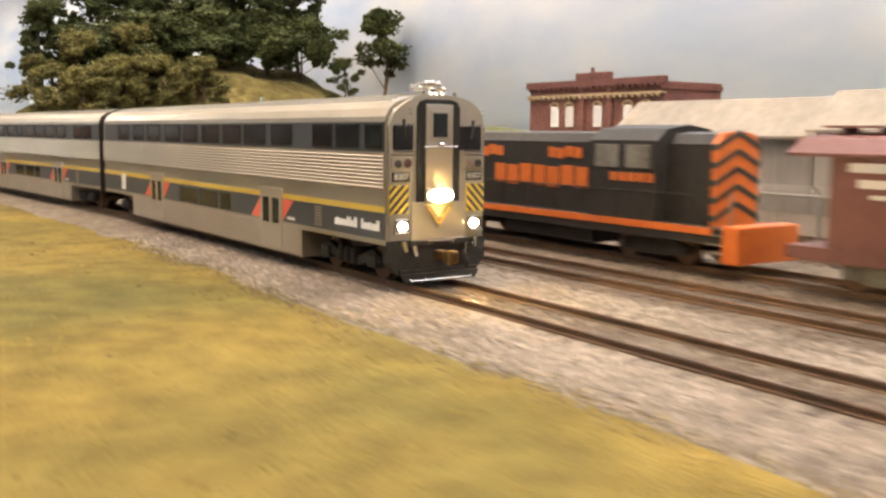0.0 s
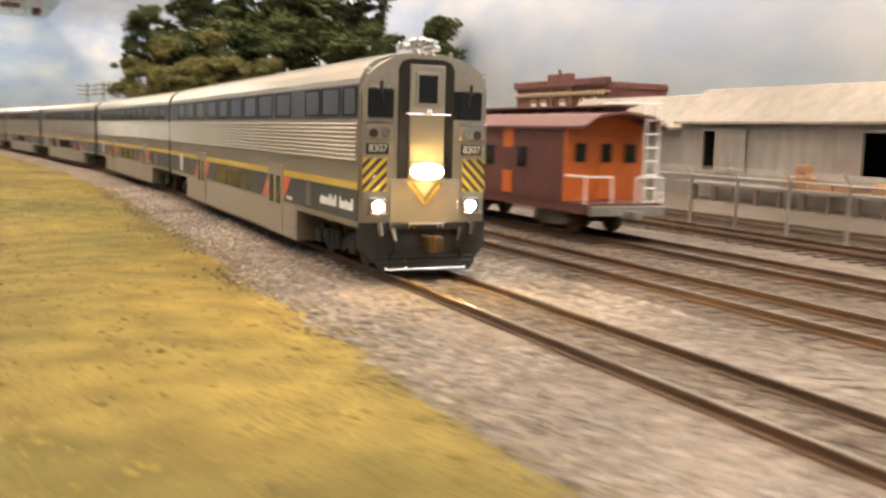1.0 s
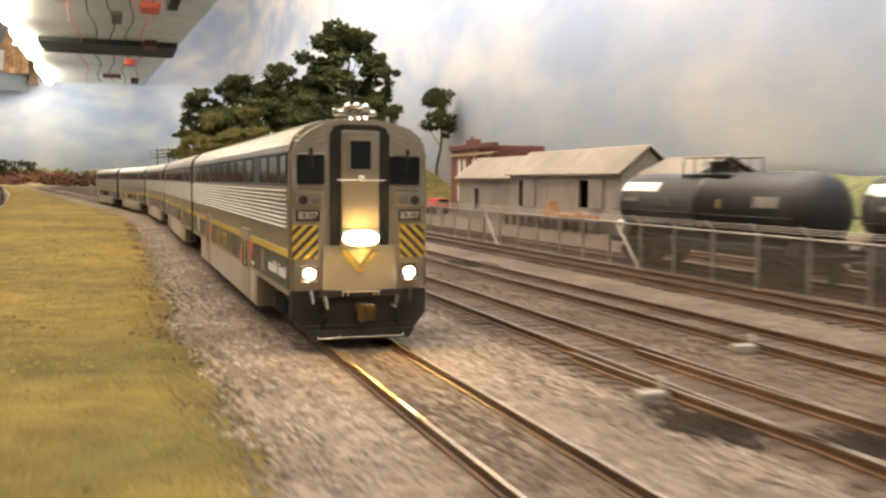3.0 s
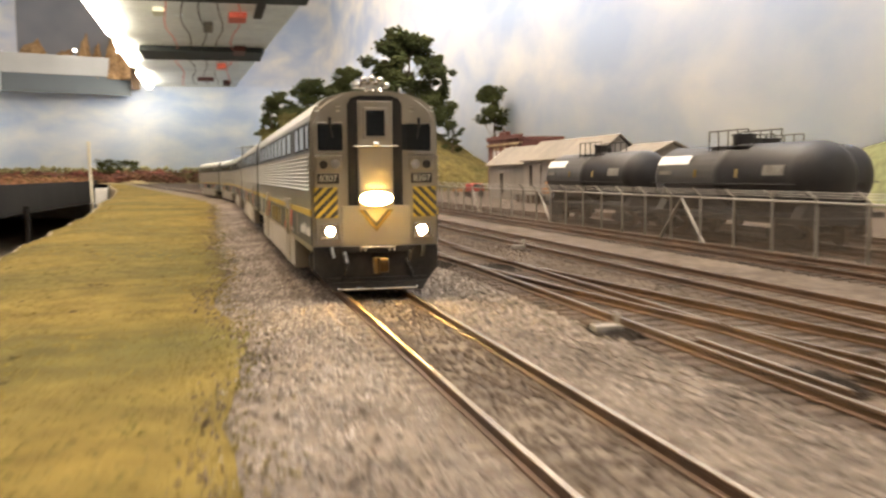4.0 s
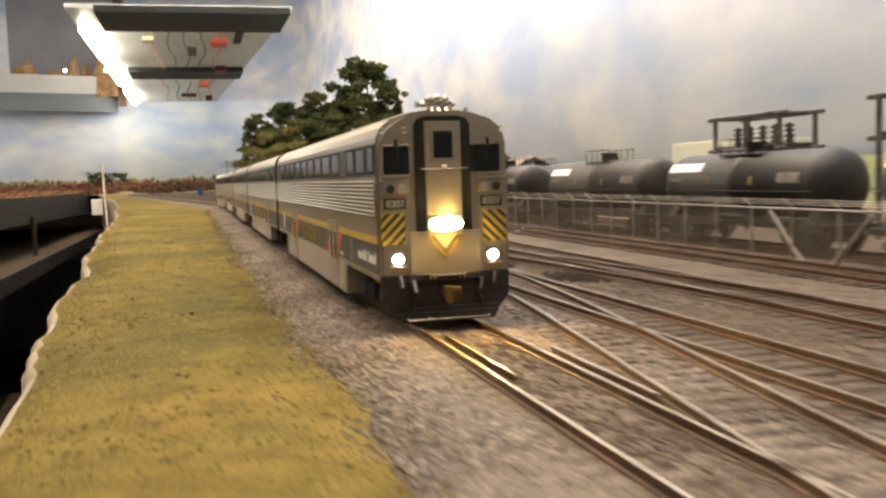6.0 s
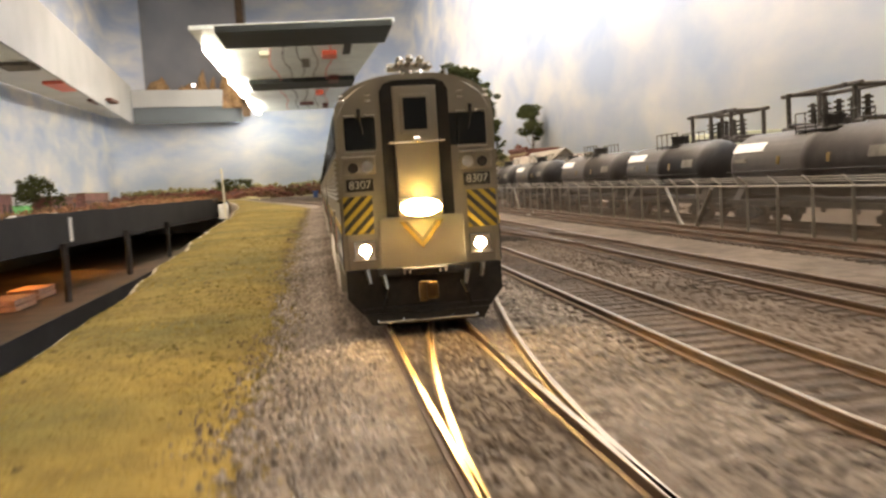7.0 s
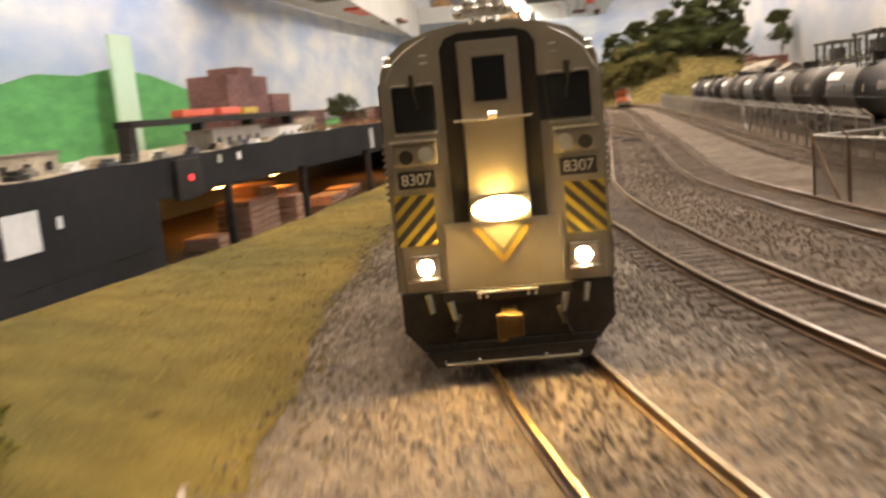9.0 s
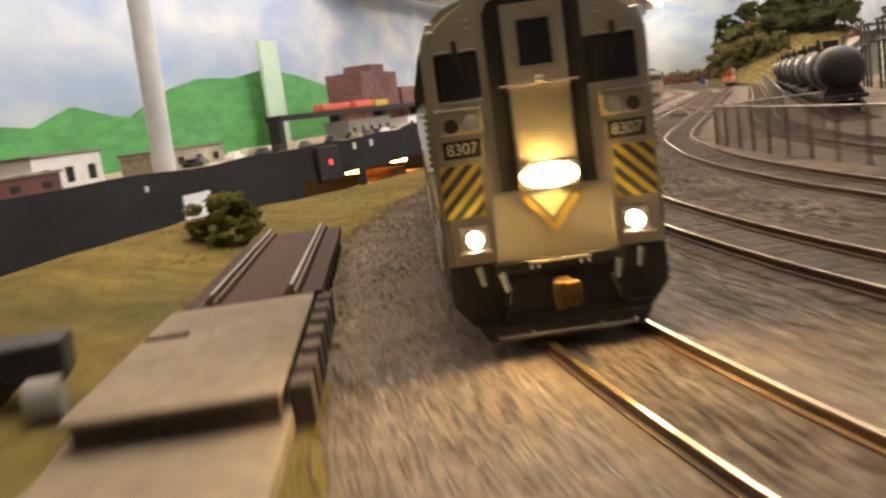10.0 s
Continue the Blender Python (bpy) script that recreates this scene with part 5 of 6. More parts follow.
PALE_GREEN = varied("pale_block", (0.62, 0.64, 0.50), (0.54, 0.56, 0.43), 20, 0.8)
slab_ob("control_hut", 330, 400, -790, -700, -3, 60, PALE_GREEN, "pale cream control building behind the tank wagons", "building", "", 1.0)
slab_ob("transformer", 300, 330, -1090, -1130, -3, 56, YELLOW, "yellow transformer cabinet in the substation", "transformer", "", 1.5)

# ---- wooded hill at the end of the yard ----
HILL = varied("hill_turf", (0.15, 0.115, 0.042), (0.08, 0.068, 0.025), 9, 0.95, fine=0.35, bump=0.006, bump_scale=90, spec=0.1)
LEAF = varied("tree_foliage", (0.062, 0.07, 0.025), (0.03, 0.038, 0.014), 18, 0.9, fine=0.3, island=0.45, spec=0.15)
LEAF_LIGHT = varied("bush_foliage", (0.135, 0.118, 0.038), (0.065, 0.062, 0.022), 18, 0.9, fine=0.3, island=0.45, spec=0.15)
BARK = varied("bark", (0.10, 0.07, 0.045), (0.06, 0.04, 0.03), 60, 0.9, fine=0.3)


def hill_z(x, y):
    d = ((x - 330) / 290) ** 2
    e = ((y - 1120) / 260) ** 2
    base = 150 * max(0, 1 - d) ** 0.8 * max(0, 1 - e) ** 0.7
    return -4 + base * (1 + 0.18 * noise.noise((x * 0.012, y * 0.012, 3))) + (6 * noise.noise((x * 0.04, y * 0.04, 7)) if base > 2 else 0)


strip("hill", HILL, [[(x, y, hill_z(x, y)) for x in range(20, 641, 10)] for y in range(850, 1391, 12)], "olive-brown scrubby hill at the end of the yard", "hill")


def clumps(pts, count, r, seed, spread=1.0):
    """Leaf clumps round limb ends: places and sizes (mm)."""
    g = np.random.default_rng(seed)
    P, S = [], []
    for c in pts:
        n = int(count * c[3])
        v = g.normal(0, 1, (n, 3))
        v /= np.linalg.norm(v, axis=1)[:, None]
        q = g.uniform(0.35, 1.05, (n, 1)) ** 0.6
        p = v * q * np.array([c[3], c[3], c[3] * 0.72]) * r * spread * g.uniform(0.75, 1.3, (n, 1)) + np.array(c[:3])
        P.append(p)
        S.append(g.uniform(0.5, 1.25, n) * r * 0.155)
    return np.concatenate(P), np.concatenate(S)


def tree(x, y, z0, height, width, seed, label, leaf=LEAF, bare=0.35, group="trees on the hill", category="tree", lobes=9, dens=150):
    g = np.random.default_rng(seed)
    t = empty("tree", Matrix.Translation((x * K, y * K, z0 * K)), label, category, group)
    bm = B()
    p = Vector((0, 0, -4))
    r = height * 0.022
    stem = [p]
    for i in range(5):
        q = p + Vector((g.normal(0, width * 0.025), g.normal(0, width * 0.025), height * 0.19))
        rod(bm, p, q, r, r * 0.8, 7)
        r *= 0.8
        p = q
        stem.append(p)
    pts = []
    for i in range(lobes):
        f = bare + (1 - bare) * (i + g.uniform(0, 1)) / lobes
        base = stem[min(5, int(f * 5))]
        a = i * 2.4 + g.uniform(-0.5, 0.5)
        reach = width * 0.5 * (1.0 - 0.75 * max(0, f - 0.55) / 0.45) * g.uniform(0.45, 0.95)
        e = Vector((reach * math.cos(a), reach * math.sin(a), height * min(0.93, f + 0.05)))
        rod(bm, base, e, r * 0.8, r * 0.25, 5)
        pts.append((e.x, e.y, e.z, g.uniform(0.55, 1.1)))
        for _ in range(3):
            o = Vector((g.normal(0, 0.13), g.normal(0, 0.13), g.normal(0.02, 0.09))) * width
            pts.append((e.x + o.x, e.y + o.y, min(height * 0.97, e.z + o.z), g.uniform(0.3, 0.75)))
    pts.append((stem[-1].x, stem[-1].y, height * 0.9, 0.9))
    part("trunk", bm, BARK, t)
    P, S = clumps(pts, dens, width * 0.19, seed + 1)
    scatter("crown", P, S, leaf, t, 0.7, kind="")
    return t


DARKTREE = "dark green model tree with a ragged open crown on the hill"
for i, (x, y, top, w) in enumerate(((92, 1060, 208, 70), (108, 1085, 222, 58), (168, 1075, 244, 92), (268, 1075, 270, 105), (232, 1110, 236, 80), (402, 1075, 350, 170), (455, 1080, 300, 90), (352, 1085, 292, 90), (140, 1020, 172, 100), (205, 1005, 188, 112), (295, 1015, 200, 118), (370, 1005, 205, 118), (440, 1030, 205, 110), (325, 1060, 245, 96))):
    z = hill_z(x, y) - 3
    tree(x, y, z, top - z, w, 40 + i, DARKTREE, bare=0.3 if top > 200 else 0.15, lobes=13, dens=150)
z = hill_z(585, 1070) - 2
tree(590, 1070, z, 236 - z, 105, 77, "leaning dark green model tree standing alone on the hill edge", bare=0.5, lobes=8, dens=150)
for i, (x, y, h, w) in enumerate(((70, 930, 70, 70), (105, 910, 90, 76), (150, 925, 80, 70), (200, 935, 70, 70), (255, 930, 60, 66), (470, 960, 70, 46), (75, 1000, 98, 70), (120, 980, 108, 80), (180, 970, 90, 70))):
    tree(x, y, hill_z(x, y) - 2, h, w, 90 + i, "pale olive scrub bush on the hillside", LEAF_LIGHT if i != 5 else LEAF, 0.05, "hillside bushes", "bush", 10, 170)
for i, (x, y) in enumerate(((48, 1180), (30, 1260))):
    bm = B()
    rod(bm, (x, y, -4), (x, y, 105), 1.6, 1.2, 8)
    for z in (100, 93, 86):
        rod(bm, (x - 16, y, z), (x + 16, y, z), 0.8, seg=6)
    tagged(ob_mesh("telegraph_pole", bm, BARK), "thin brown telegraph pole with crossarms", "pole", "telegraph poles")
# far low green ridge along the backdrop
RIDGE = varied("far_ridge", (0.15, 0.155, 0.07), (0.10, 0.11, 0.05), 12, 0.95, fine=0.3)
strip("far_ridge", RIDGE, [[(x, y, -4 + hgt * (1 + 0.35 * noise.noise((y * 0.006, 2, 1)))) for x, hgt in ((560, 0), (585, 40), (610, 52), (632, 60))] for y in range(860, -1400, -30)], "low olive-green hills along the foot of the backdrop", "hills")


# ---- the other side of the aisle ----
FASCIA = varied("fascia_black", (0.018, 0.0175, 0.018), (0.026, 0.025, 0.025), 6, 0.7, fine=0.1, spec=0.12)
DECK = varied("deck_scenery", (0.42, 0.36, 0.27), (0.30, 0.26, 0.19), 12, 0.95, fine=0.3)
GREEN_HILL = varied("bright_green_hill", (0.10, 0.36, 0.12), (0.07, 0.27, 0.09), 14, 0.9, fine=0.15, stretch=(1, 1, 3))
BLUEGREY = varied("valance_paint", (0.42, 0.45, 0.48), (0.36, 0.39, 0.42), 5, 0.7)
BLUEDARK = varied("valance_dark", (0.10, 0.13, 0.16), (0.085, 0.11, 0.135), 5, 0.6)
ROCK = varied("brown_rock", (0.40, 0.27, 0.15), (0.25, 0.16, 0.09), 8, 0.9, fine=0.3, bump=0.01, bump_scale=40)
TUBE = glow("strip_light_tube", (1.0, 0.93, 0.80), 26.0)
LAMP_ORANGE = glow("amber_bulb", (1.0, 0.42, 0.10), 50.0)
PINK_WOOD = varied("lumber", (0.40, 0.235, 0.15), (0.30, 0.17, 0.11), 40, 0.8, fine=0.2)
LOWER_TURF = varied("lower_ground", (0.05, 0.03, 0.014), (0.026, 0.017, 0.008), 12, 0.95, fine=0.3)


DARK_RED = varied("dark_red", (0.13, 0.04, 0.035), (0.09, 0.03, 0.026), 20, 0.85, fine=0.2)


def fascia_top(y):
    return 8 + 7 * noise.noise((y * 0.004, 5, 5)) + (6 if y > 0 else -4)



def board(name, ys, low, label):
    """A fascia board with a wavy top, one continuous sheet with thickness."""
    bm = B()
    cols = [[bm.verts.new((x * K, y * K, z * K)) for x, z in ((-650, low(y)), (-650, fascia_top(y)), (-656, fascia_top(y)), (-656, low(y)))] for y in ys]
    for p, q in zip(cols, cols[1:]):
        for j in range(4):
            bm.faces.new((p[j], p[(j + 1) % 4], q[(j + 1) % 4], q[j]))
    bm.faces.new(cols[0])
    bm.faces.new(cols[-1][::-1])
    tagged(ob_mesh(name, bm, FASCIA), label, "fascia", "", "structure")


board("fascia", list(range(-2300, -560, 30)) + [-560], lambda y: -132, "tall black painted fascia board across the aisle")
board("fascia", list(range(-559, 4902, 60)), lambda y: float(np.interp(y, (-560, 1500, 5000), (-62, -78, -110))), "black painted fascia board above the lower deck")
slab_ob("upper_table", -1340, -657, -2300, 5000, -14, -4, DECK, "benchwork top of the layout across the aisle", "table")
strip("table_scenery", DECK, [[(x, y, -3.5 + (2 + 10 * max(0, noise.noise((x * 0.01, y * 0.01, 2)))) * (0 if x > -660 else 1) + (fascia_top(y) - 4) * (1 if x > -700 else 0.7)) for x in range(-658, -1341, -30)] for y in range(-2300, 5000, 60)], "tan scenery on the layout across the aisle", "scenery")

for y, z, w, h, m, name, label, cat in (
        (-921, -62, 74, 52, WHITE, "notice", "white paper notice on the black fascia", "notice"),
        (-838, -58, 12, 16, WHITE, "switch_plate", "small white switch plate on the fascia", "switch"),
        (-1040, -16, 8, 8, PIPE_GREY, "toggle_switch", "small grey toggle on the fascia", "switch"),
        (-300, -12, 14, 14, PALE_GREEN, "green_plate", "pale green control plate on the fascia", "switch"),
        (-205, -12, 14, 14, WHITE, "white_plate", "pale control plate on the fascia", "switch"),
        (870, -30, 26, 60, WHITE, "notice", "white paper notice on the black fascia", "notice")):
    bm = B()
    box(bm, -649.8, -647.5, y - w / 2, y + w / 2, z - h / 2, z + h / 2, 0.6)
    tagged(ob_mesh(name, bm, m), label, cat)
bm = B()
box(bm, -649.8, -640, -500, -400, -70, -2, 2)
panel = tagged(ob_mesh("control_box", bm, BLACK), "black control box with a red lamp on the fascia", "control box")
bm = B()
rod(bm, (-640, -452, -34), (-636, -452, -34), 5, seg=12)
part("lamp", bm, glow("red_indicator", (1.0, 0.05, 0.06), 1.5), panel, "red indicator lamp")

bm = B()
rod(bm, (-700, -915, -2), (-688, -905, 900), 17, seg=28)
tagged(ob_mesh("support_pipe", bm, PIPE_GREY), "thick pale grey support pipe rising from the layout", "pipe")
# painted green hills standing against the backdrop
bm = B()
pts = [(-1350, 20), (-1200, 90), (-900, 120), (-700, 105), (-584, 141), (-470, 120), (-400, 110), (-348, 130), (-230, 170), (-109, 191), (60, 190), (232, 213), (420, 195), (600, 165), (790, 137), (1000, 90), (1300, 60), (1700, 40), (2300, 40), (2300, -5), (-1350, -5)]
prism(bm, [(y, z + 8 * noise.noise((y * 0.02, 1, 1)) * (z > 50)) for y, z in pts], "x", -1125, -1112)
tagged(ob_mesh("cutout_hills", bm, GREEN_HILL), "bright green painted hills along the backdrop", "hills", "", "structure")
bm = B()
box(bm, -1062, -1052, 105, 205, -4, 282, 1.5)
tagged(ob_mesh("pale_tower", bm, varied("pale_green_plastic", (0.55, 0.74, 0.58), (0.48, 0.68, 0.52), 8, 0.5)), "tall pale green plastic strip standing in front of the hills", "tower")
# deck bridge with goods and a mill block
br = empty("deck_bridge", None, "dark deck bridge with red wagons crossing the far layout", "bridge")
bm = B()
box(bm, -780, -745, -430, 560, 58, 70, 1)
part("deck", bm, BLACK, br)
for y in (-420, -120, 160, 440):
    bm = B()
    box(bm, -775, -750, y - 12, y + 12, -4, 58, 1)
    part("pier", bm, BLACK, br)
for y, w, h, m in ((-210, 150, 14, RED), (-20, 110, 16, RED), (110, 90, 14, YELLOW)):
    bm = B()
    box(bm, -776, -750, y, y + w, 72, 72 + h, 2)
    box(bm, -772, -754, y + 8, y + w - 8, 70, 73)
    tagged(ob_mesh("toy_wagon", bm, m), "small bright model wagon standing on the deck bridge", "wagon", "bridge wagons")
ROSY = varied("rosy_brick", (0.20, 0.095, 0.085), (0.12, 0.06, 0.055), 12, 0.85, fine=0.3)
mill = empty("mill", None, "rosy brick mill block behind the bridge", "building")
for x0, x1, y0, y1, z1 in ((-900, -800, 150, 420, 165), (-900, -790, 420, 560, 120), (-880, -800, 230, 330, 185)):
    bm = B()
    box(bm, x0, x1, y0, y1, -4, z1, 2)
    for yy in range(y0 + 20, y1 - 20, 34):
        for zz in range(90, int(z1) - 16, 26):
            box(bm, x1 - 0.5, x1 + 1.5, yy, yy + 14, zz, zz + 14)
    part("block", bm, ROSY, mill)
for y0, y1, h, x, m, nm in ((-1500, -1085, 62, -860, SHED_WALL, "grey"), (-1080, -930, 46, -800, WHITE, "white"), (-1290, -1120, 24, -720, CABOOSE_RED, "maroon"), (700, 860, 50, -820, DECK, "tan"), (1000, 1250, 70, -900, ROSY, "rosy brick"), (1500, 1800, 60, -860, CABOOSE_RED, "maroon"), (2100, 2500, 70, -900, ROSY, "rosy brick"), (-860, -640, 30, -760, DECK, "tan"), (-150, 120, 40, -720, SHED_WALL, "grey"), (250, 420, 34, -720, WHITE, "white")):
    b = empty("model_building", None, nm + " model building standing on the far layout", "building", "far model buildings")
    bm = B()
    box(bm, x - 60, x, y0, y1, -4, h, 1.2)
    part("wall", bm, m, b)
    bm = B()
    box(bm, x - 63, x + 3, y0 - 3, y1 + 3, h, h + 4, 0.8)
    part("roof", bm, SHED_ROOF, b)
    k = max(2, int((y1 - y0) / 50))
    for i in range(k):
        # raised near-black panels imitate shaded openings in the wall
        bm = B()
        yy = y0 + (i + 0.5) * (y1 - y0) / k
        box(bm, x - 0.5, x + 1.2, yy - 8, yy + 8, 6, h * 0.62)
        part("opening_shade", bm, INNER_SHADE, b)
for i in range(26):
    y = -880 + i * 70 + 25 * math.sin(i * 7.1)
    x = -672 - 22 * ((i * 5) % 3)
    bm = B()
    box(bm, x - 9, x + 9, y - 17, y + 17, 2, 9, 2)
    box(bm, x - 8, x + 8, y - 9, y + 8, 8, 15, 2.5)
    m = (BLACK, GREY_TRUCK, WHITE, NAVY, DECK)[i % 5]
    tagged(ob_mesh("model_car", bm, m), "small model motor car parked on the far layout", "car", "far model cars")
for i, (x, y, h, w) in enumerate(((-860, 1330, 120, 150), (-900, 1420, 90, 120), (-620, 4700, 130, 170), (-500, 4760, 125, 150), (-700, 4900, 70, 90))):
    tree(x, y, 0, h, w, 130 + i, "grey-green model tree on the far layout", LEAF, 0.3, "far trees", "tree", 7, 60)
# far end scenery under the backdrop
FARSCRUB = varied("far_scrub", (0.30, 0.26, 0.13), (0.17, 0.13, 0.07), 7, 0.95, fine=0.4, bump=0.02, bump_scale=25)
strip("far_ground", FARSCRUB, [[(x, y, max(-4, -4 + 60 * max(0, (y - 4350) / 700) + 26 * noise.noise((x * 0.008, y * 0.01, 4)))) for x in range(-1500, 741, 40)] for y in range(4250, 5091, 40)], "scrubby far end of the layout below the sky", "scenery")
for i in range(14):
    x = -1250 + i * 88
    y = 4560 + 90 * math.sin(i * 2.3)
    z = -4 + 60 * (y - 4350) / 700
    bm = B()
    box(bm, x - 38, x + 38, y, y + 40, z - 20, z + 30 + 12 * math.sin(i * 5), 2)
    prism(bm, [(x - 40, z + 30), (x, z + 56), (x + 40, z + 30)], "y", y - 2, y + 42) if i % 3 == 0 else None
    tagged(ob_mesh("far_hut", bm, (ROSY, CABOOSE_RED, DARK_RED, CABOOSE_RED)[i % 4]), "rusty red model building at the far end of the layout", "building", "far model huts")

g = np.random.default_rng(47)
P, Z = [], []
for _ in range(260):
    x, y, r = g.uniform(-1320, 60), g.uniform(4380, 4760), g.uniform(16, 34)
    for _k in range(16):
        P.append((x + g.normal(0, r), y + g.normal(0, r), -4 + 45 * max(0, (y - 4350) / 400) + min(r, abs(g.normal(0, r * 0.5)))))
        Z.append(g.uniform(0.3, 0.55) * r)
scatter("far_scrub_clumps", P, Z, varied("maroon_scrub", (0.16, 0.06, 0.05), (0.10, 0.075, 0.035), 5, 0.95, island=0.5, spec=0.1), label="dark maroon and brown scrub massed at the far end", category="scrub")
P, Z = [], []
for _ in range(200):
    x, y, r = g.uniform(-1320, 500), g.uniform(4840, 5040), g.uniform(20, 40)
    for _k in range(16):
        P.append((x + g.normal(0, r), min(5070, y + g.normal(0, r * 0.6)), 30 + min(r * 1.5, abs(g.normal(0, r * 0.8)))))
        Z.append(g.uniform(0.3, 0.6) * r)
scatter("far_hedge", P, Z, varied("dusty_hedge", (0.30, 0.29, 0.17), (0.19, 0.18, 0.09), 5, 0.95, island=0.4, spec=0.1), label="dusty olive hedge line against the far backdrop", category="scrub")

# lower deck under the fascia, lit amber
slab_ob("lower_table", -1200, -585, -560, 4800, -232, -202, LOWER_TURF, "lower layout deck with brown ground under the fascia", "table")
slab_ob("lower_fascia", -585, -579, -560, 4800, -250, -200, FASCIA, "black edge board of the lower deck", "fascia")
slab_ob("lower_back", -1210, -1200, -2300, 4900, -420, -14, BLUEDARK, "dark back panel of the lower deck", "panel")
slab_ob("lower_front", -656, -650, -2300, -560, -420, -133, FASCIA, "black lower fascia panel", "panel")
slab_ob("low_shelf", -900, -470, -900, 1800, -640, -610, LOWER_TURF, "low olive shelf under the lower deck", "shelf")
for y in (-300, 150, 760, 1500, 2300):
    bm = B()
    rod(bm, (-640, y, -202), (-640, y, -60), 9, seg=8)
    tagged(ob_mesh("bench_leg", bm, BLACK), "black bench leg in front of the lower deck", "leg", "bench legs")
for i, (x, y, w, h) in enumerate(((-760, 40, 90, 84), (-770, 150, 120, 112), (-730, 262, 90, 70), (-790, 370, 120, 84), (-760, 700, 160, 34), (-780, 950, 150, 40), (-770, -120, 90, 40))):
    s = empty("lumber_stack", None, "pinkish sawn lumber stack on the lower deck", "lumber", "lumber stacks")
    for k in range(int(h / 14)):
        bm = B()
        box(bm, x - 40 + 3 * math.sin(k * 3 + i), x + 40, y - w / 2, y + w / 2 - 4 * (k % 2), -202 + k * 14, -190 + k * 14, 1.2)
        part("plank", bm, PINK_WOOD, s)
for y in (100, 420, 900, 1700):
    bm = B()
    rod(bm, (-830, y, -92), (-830, y, -84), 26, seg=16)
    tagged(ob_mesh("amber_lamp", bm, LAMP_ORANGE), "amber lamp glowing under the upper table", "lamp", "amber lamps")

# ---- the upper deck at the far end ----
ud = empty("upper_deck", None, "upper layout deck with blue-grey valance and brown rocks", "upper deck")
bm = B()
prism(bm, [(-1184, 4750), (-506, 5005), (-508, 5011), (-1186, 4756)], "z", 526, 636)
part("dark_valance", bm, BLUEDARK, ud)
bm = B()
prism(bm, [(-1184, 4744), (-506, 4999), (-508, 5004.5), (-1186, 4749.5)], "z", 636.5, 748)
part("pale_valance", bm, BLUEGREY, ud)
bm = B()
prism(bm, [(-1196, 4747), (-1186, 4747), (-905, 1150), (-915, 1150)], "z", 526, 770)
part("side_valance", bm, BLUEGREY, ud)
bm = B()
prism(bm, [(-1188, 4740), (-908, 1150), (-1336, 1150), (-1336, 4740)], "z", 575, 590)
part("underside", bm, varied("underside_white", (0.66, 0.68, 0.66), (0.52, 0.54, 0.52), 4, 0.5), ud)
for y, d, m in ((1500, 260, RED), (2100, 160, GREY_TRUCK), (2700, 320, RED), (3500, 200, CABOOSE_RED)):
    bm = B()
    box(bm, -1180, -1060, y, y + d, 560, 574.5, 2)
    part("wire_tray", bm, m, ud)
bm = B()
prism(bm, [(-1183, 4760), (-507, 5013), (-507, 5085), (-1183, 5085)], "z", 600, 625)
part("shelf", bm, BLUEDARK, ud)
bm = B()
box(bm, -1320, -440, 5066, 5080, 627, 1440)
part("back_panel", bm, varied("dusk_blue", (0.26, 0.28, 0.33), (0.20, 0.22, 0.27), 3, 0.9), ud)
bm = B()
box(bm, -500, -450, 4960, 4995, 560, 1445, 2)
part("post", bm, BARK, ud)
for x, w, h in ((-1050, 200, 210), (-880, 150, 170), (-760, 90, 240), (-690, 70, 190), (-600, 110, 230), (-530, 80, 200)):
    bm = B()
    bmesh.ops.create_icosphere(bm, subdivisions=3, radius=1.0)
    for v in bm.verts:
        k = 1 + 0.35 * noise.noise(v.co * 2.2 + Vector((x, 0, 0)))
        v.co = Vector(((x + v.co.x * w * 0.5 * k) * K, (5000 + v.co.y * 60 * k) * K, (626 + max(-0.02, v.co.z * k) * h) * K))
    part("rock", bm, ROCK, ud)
for x in (-800, -560):
    bm = B()
    bmesh.ops.create_uvsphere(bm, u_segments=10, v_segments=8, radius=0.008, matrix=Matrix.Translation((x * K, 4.86, 0.775)))
    part("spot_bulb", bm, TUBE, ud)
# deck underside to the right with joists and strip lights
ds = empty("deck_underside", None, "pale underside of the upper deck with dark joists and strip lights", "deck")
bm = B()
prism(bm, [(-420, 5100), (118, 5100), (278, 1700), (-420, 1700)], "z", 596, 610)
part("board", bm, varied("deck_white", (0.74, 0.80, 0.77), (0.58, 0.64, 0.62), 5, 0.35, fine=0.1), ds)
for y, d in ((1640, 380), (3200, 330)):
    bm = B()
    box(bm, -330, 110 + (5100 - y) * 0.045, y, y + d, 574, 595.5, 1)
    part("joist", bm, varied("joist_green", (0.022, 0.03, 0.028), (0.016, 0.021, 0.02), 8, 0.7), ds)
for y in (2045, 3555):
    bm = B()
    rod(bm, (-320, y, 586), (60, y, 586), 7, seg=10)
    part("tube", bm, TUBE, ds, "glowing strip light tube")
for y in (2050, 3050, 4250):
    bm = B()
    rod(bm, (-395, y, 586), (-395, y + 700, 586), 22, seg=12)
    part("tube", bm, TUBE, ds, "glowing strip light tube")

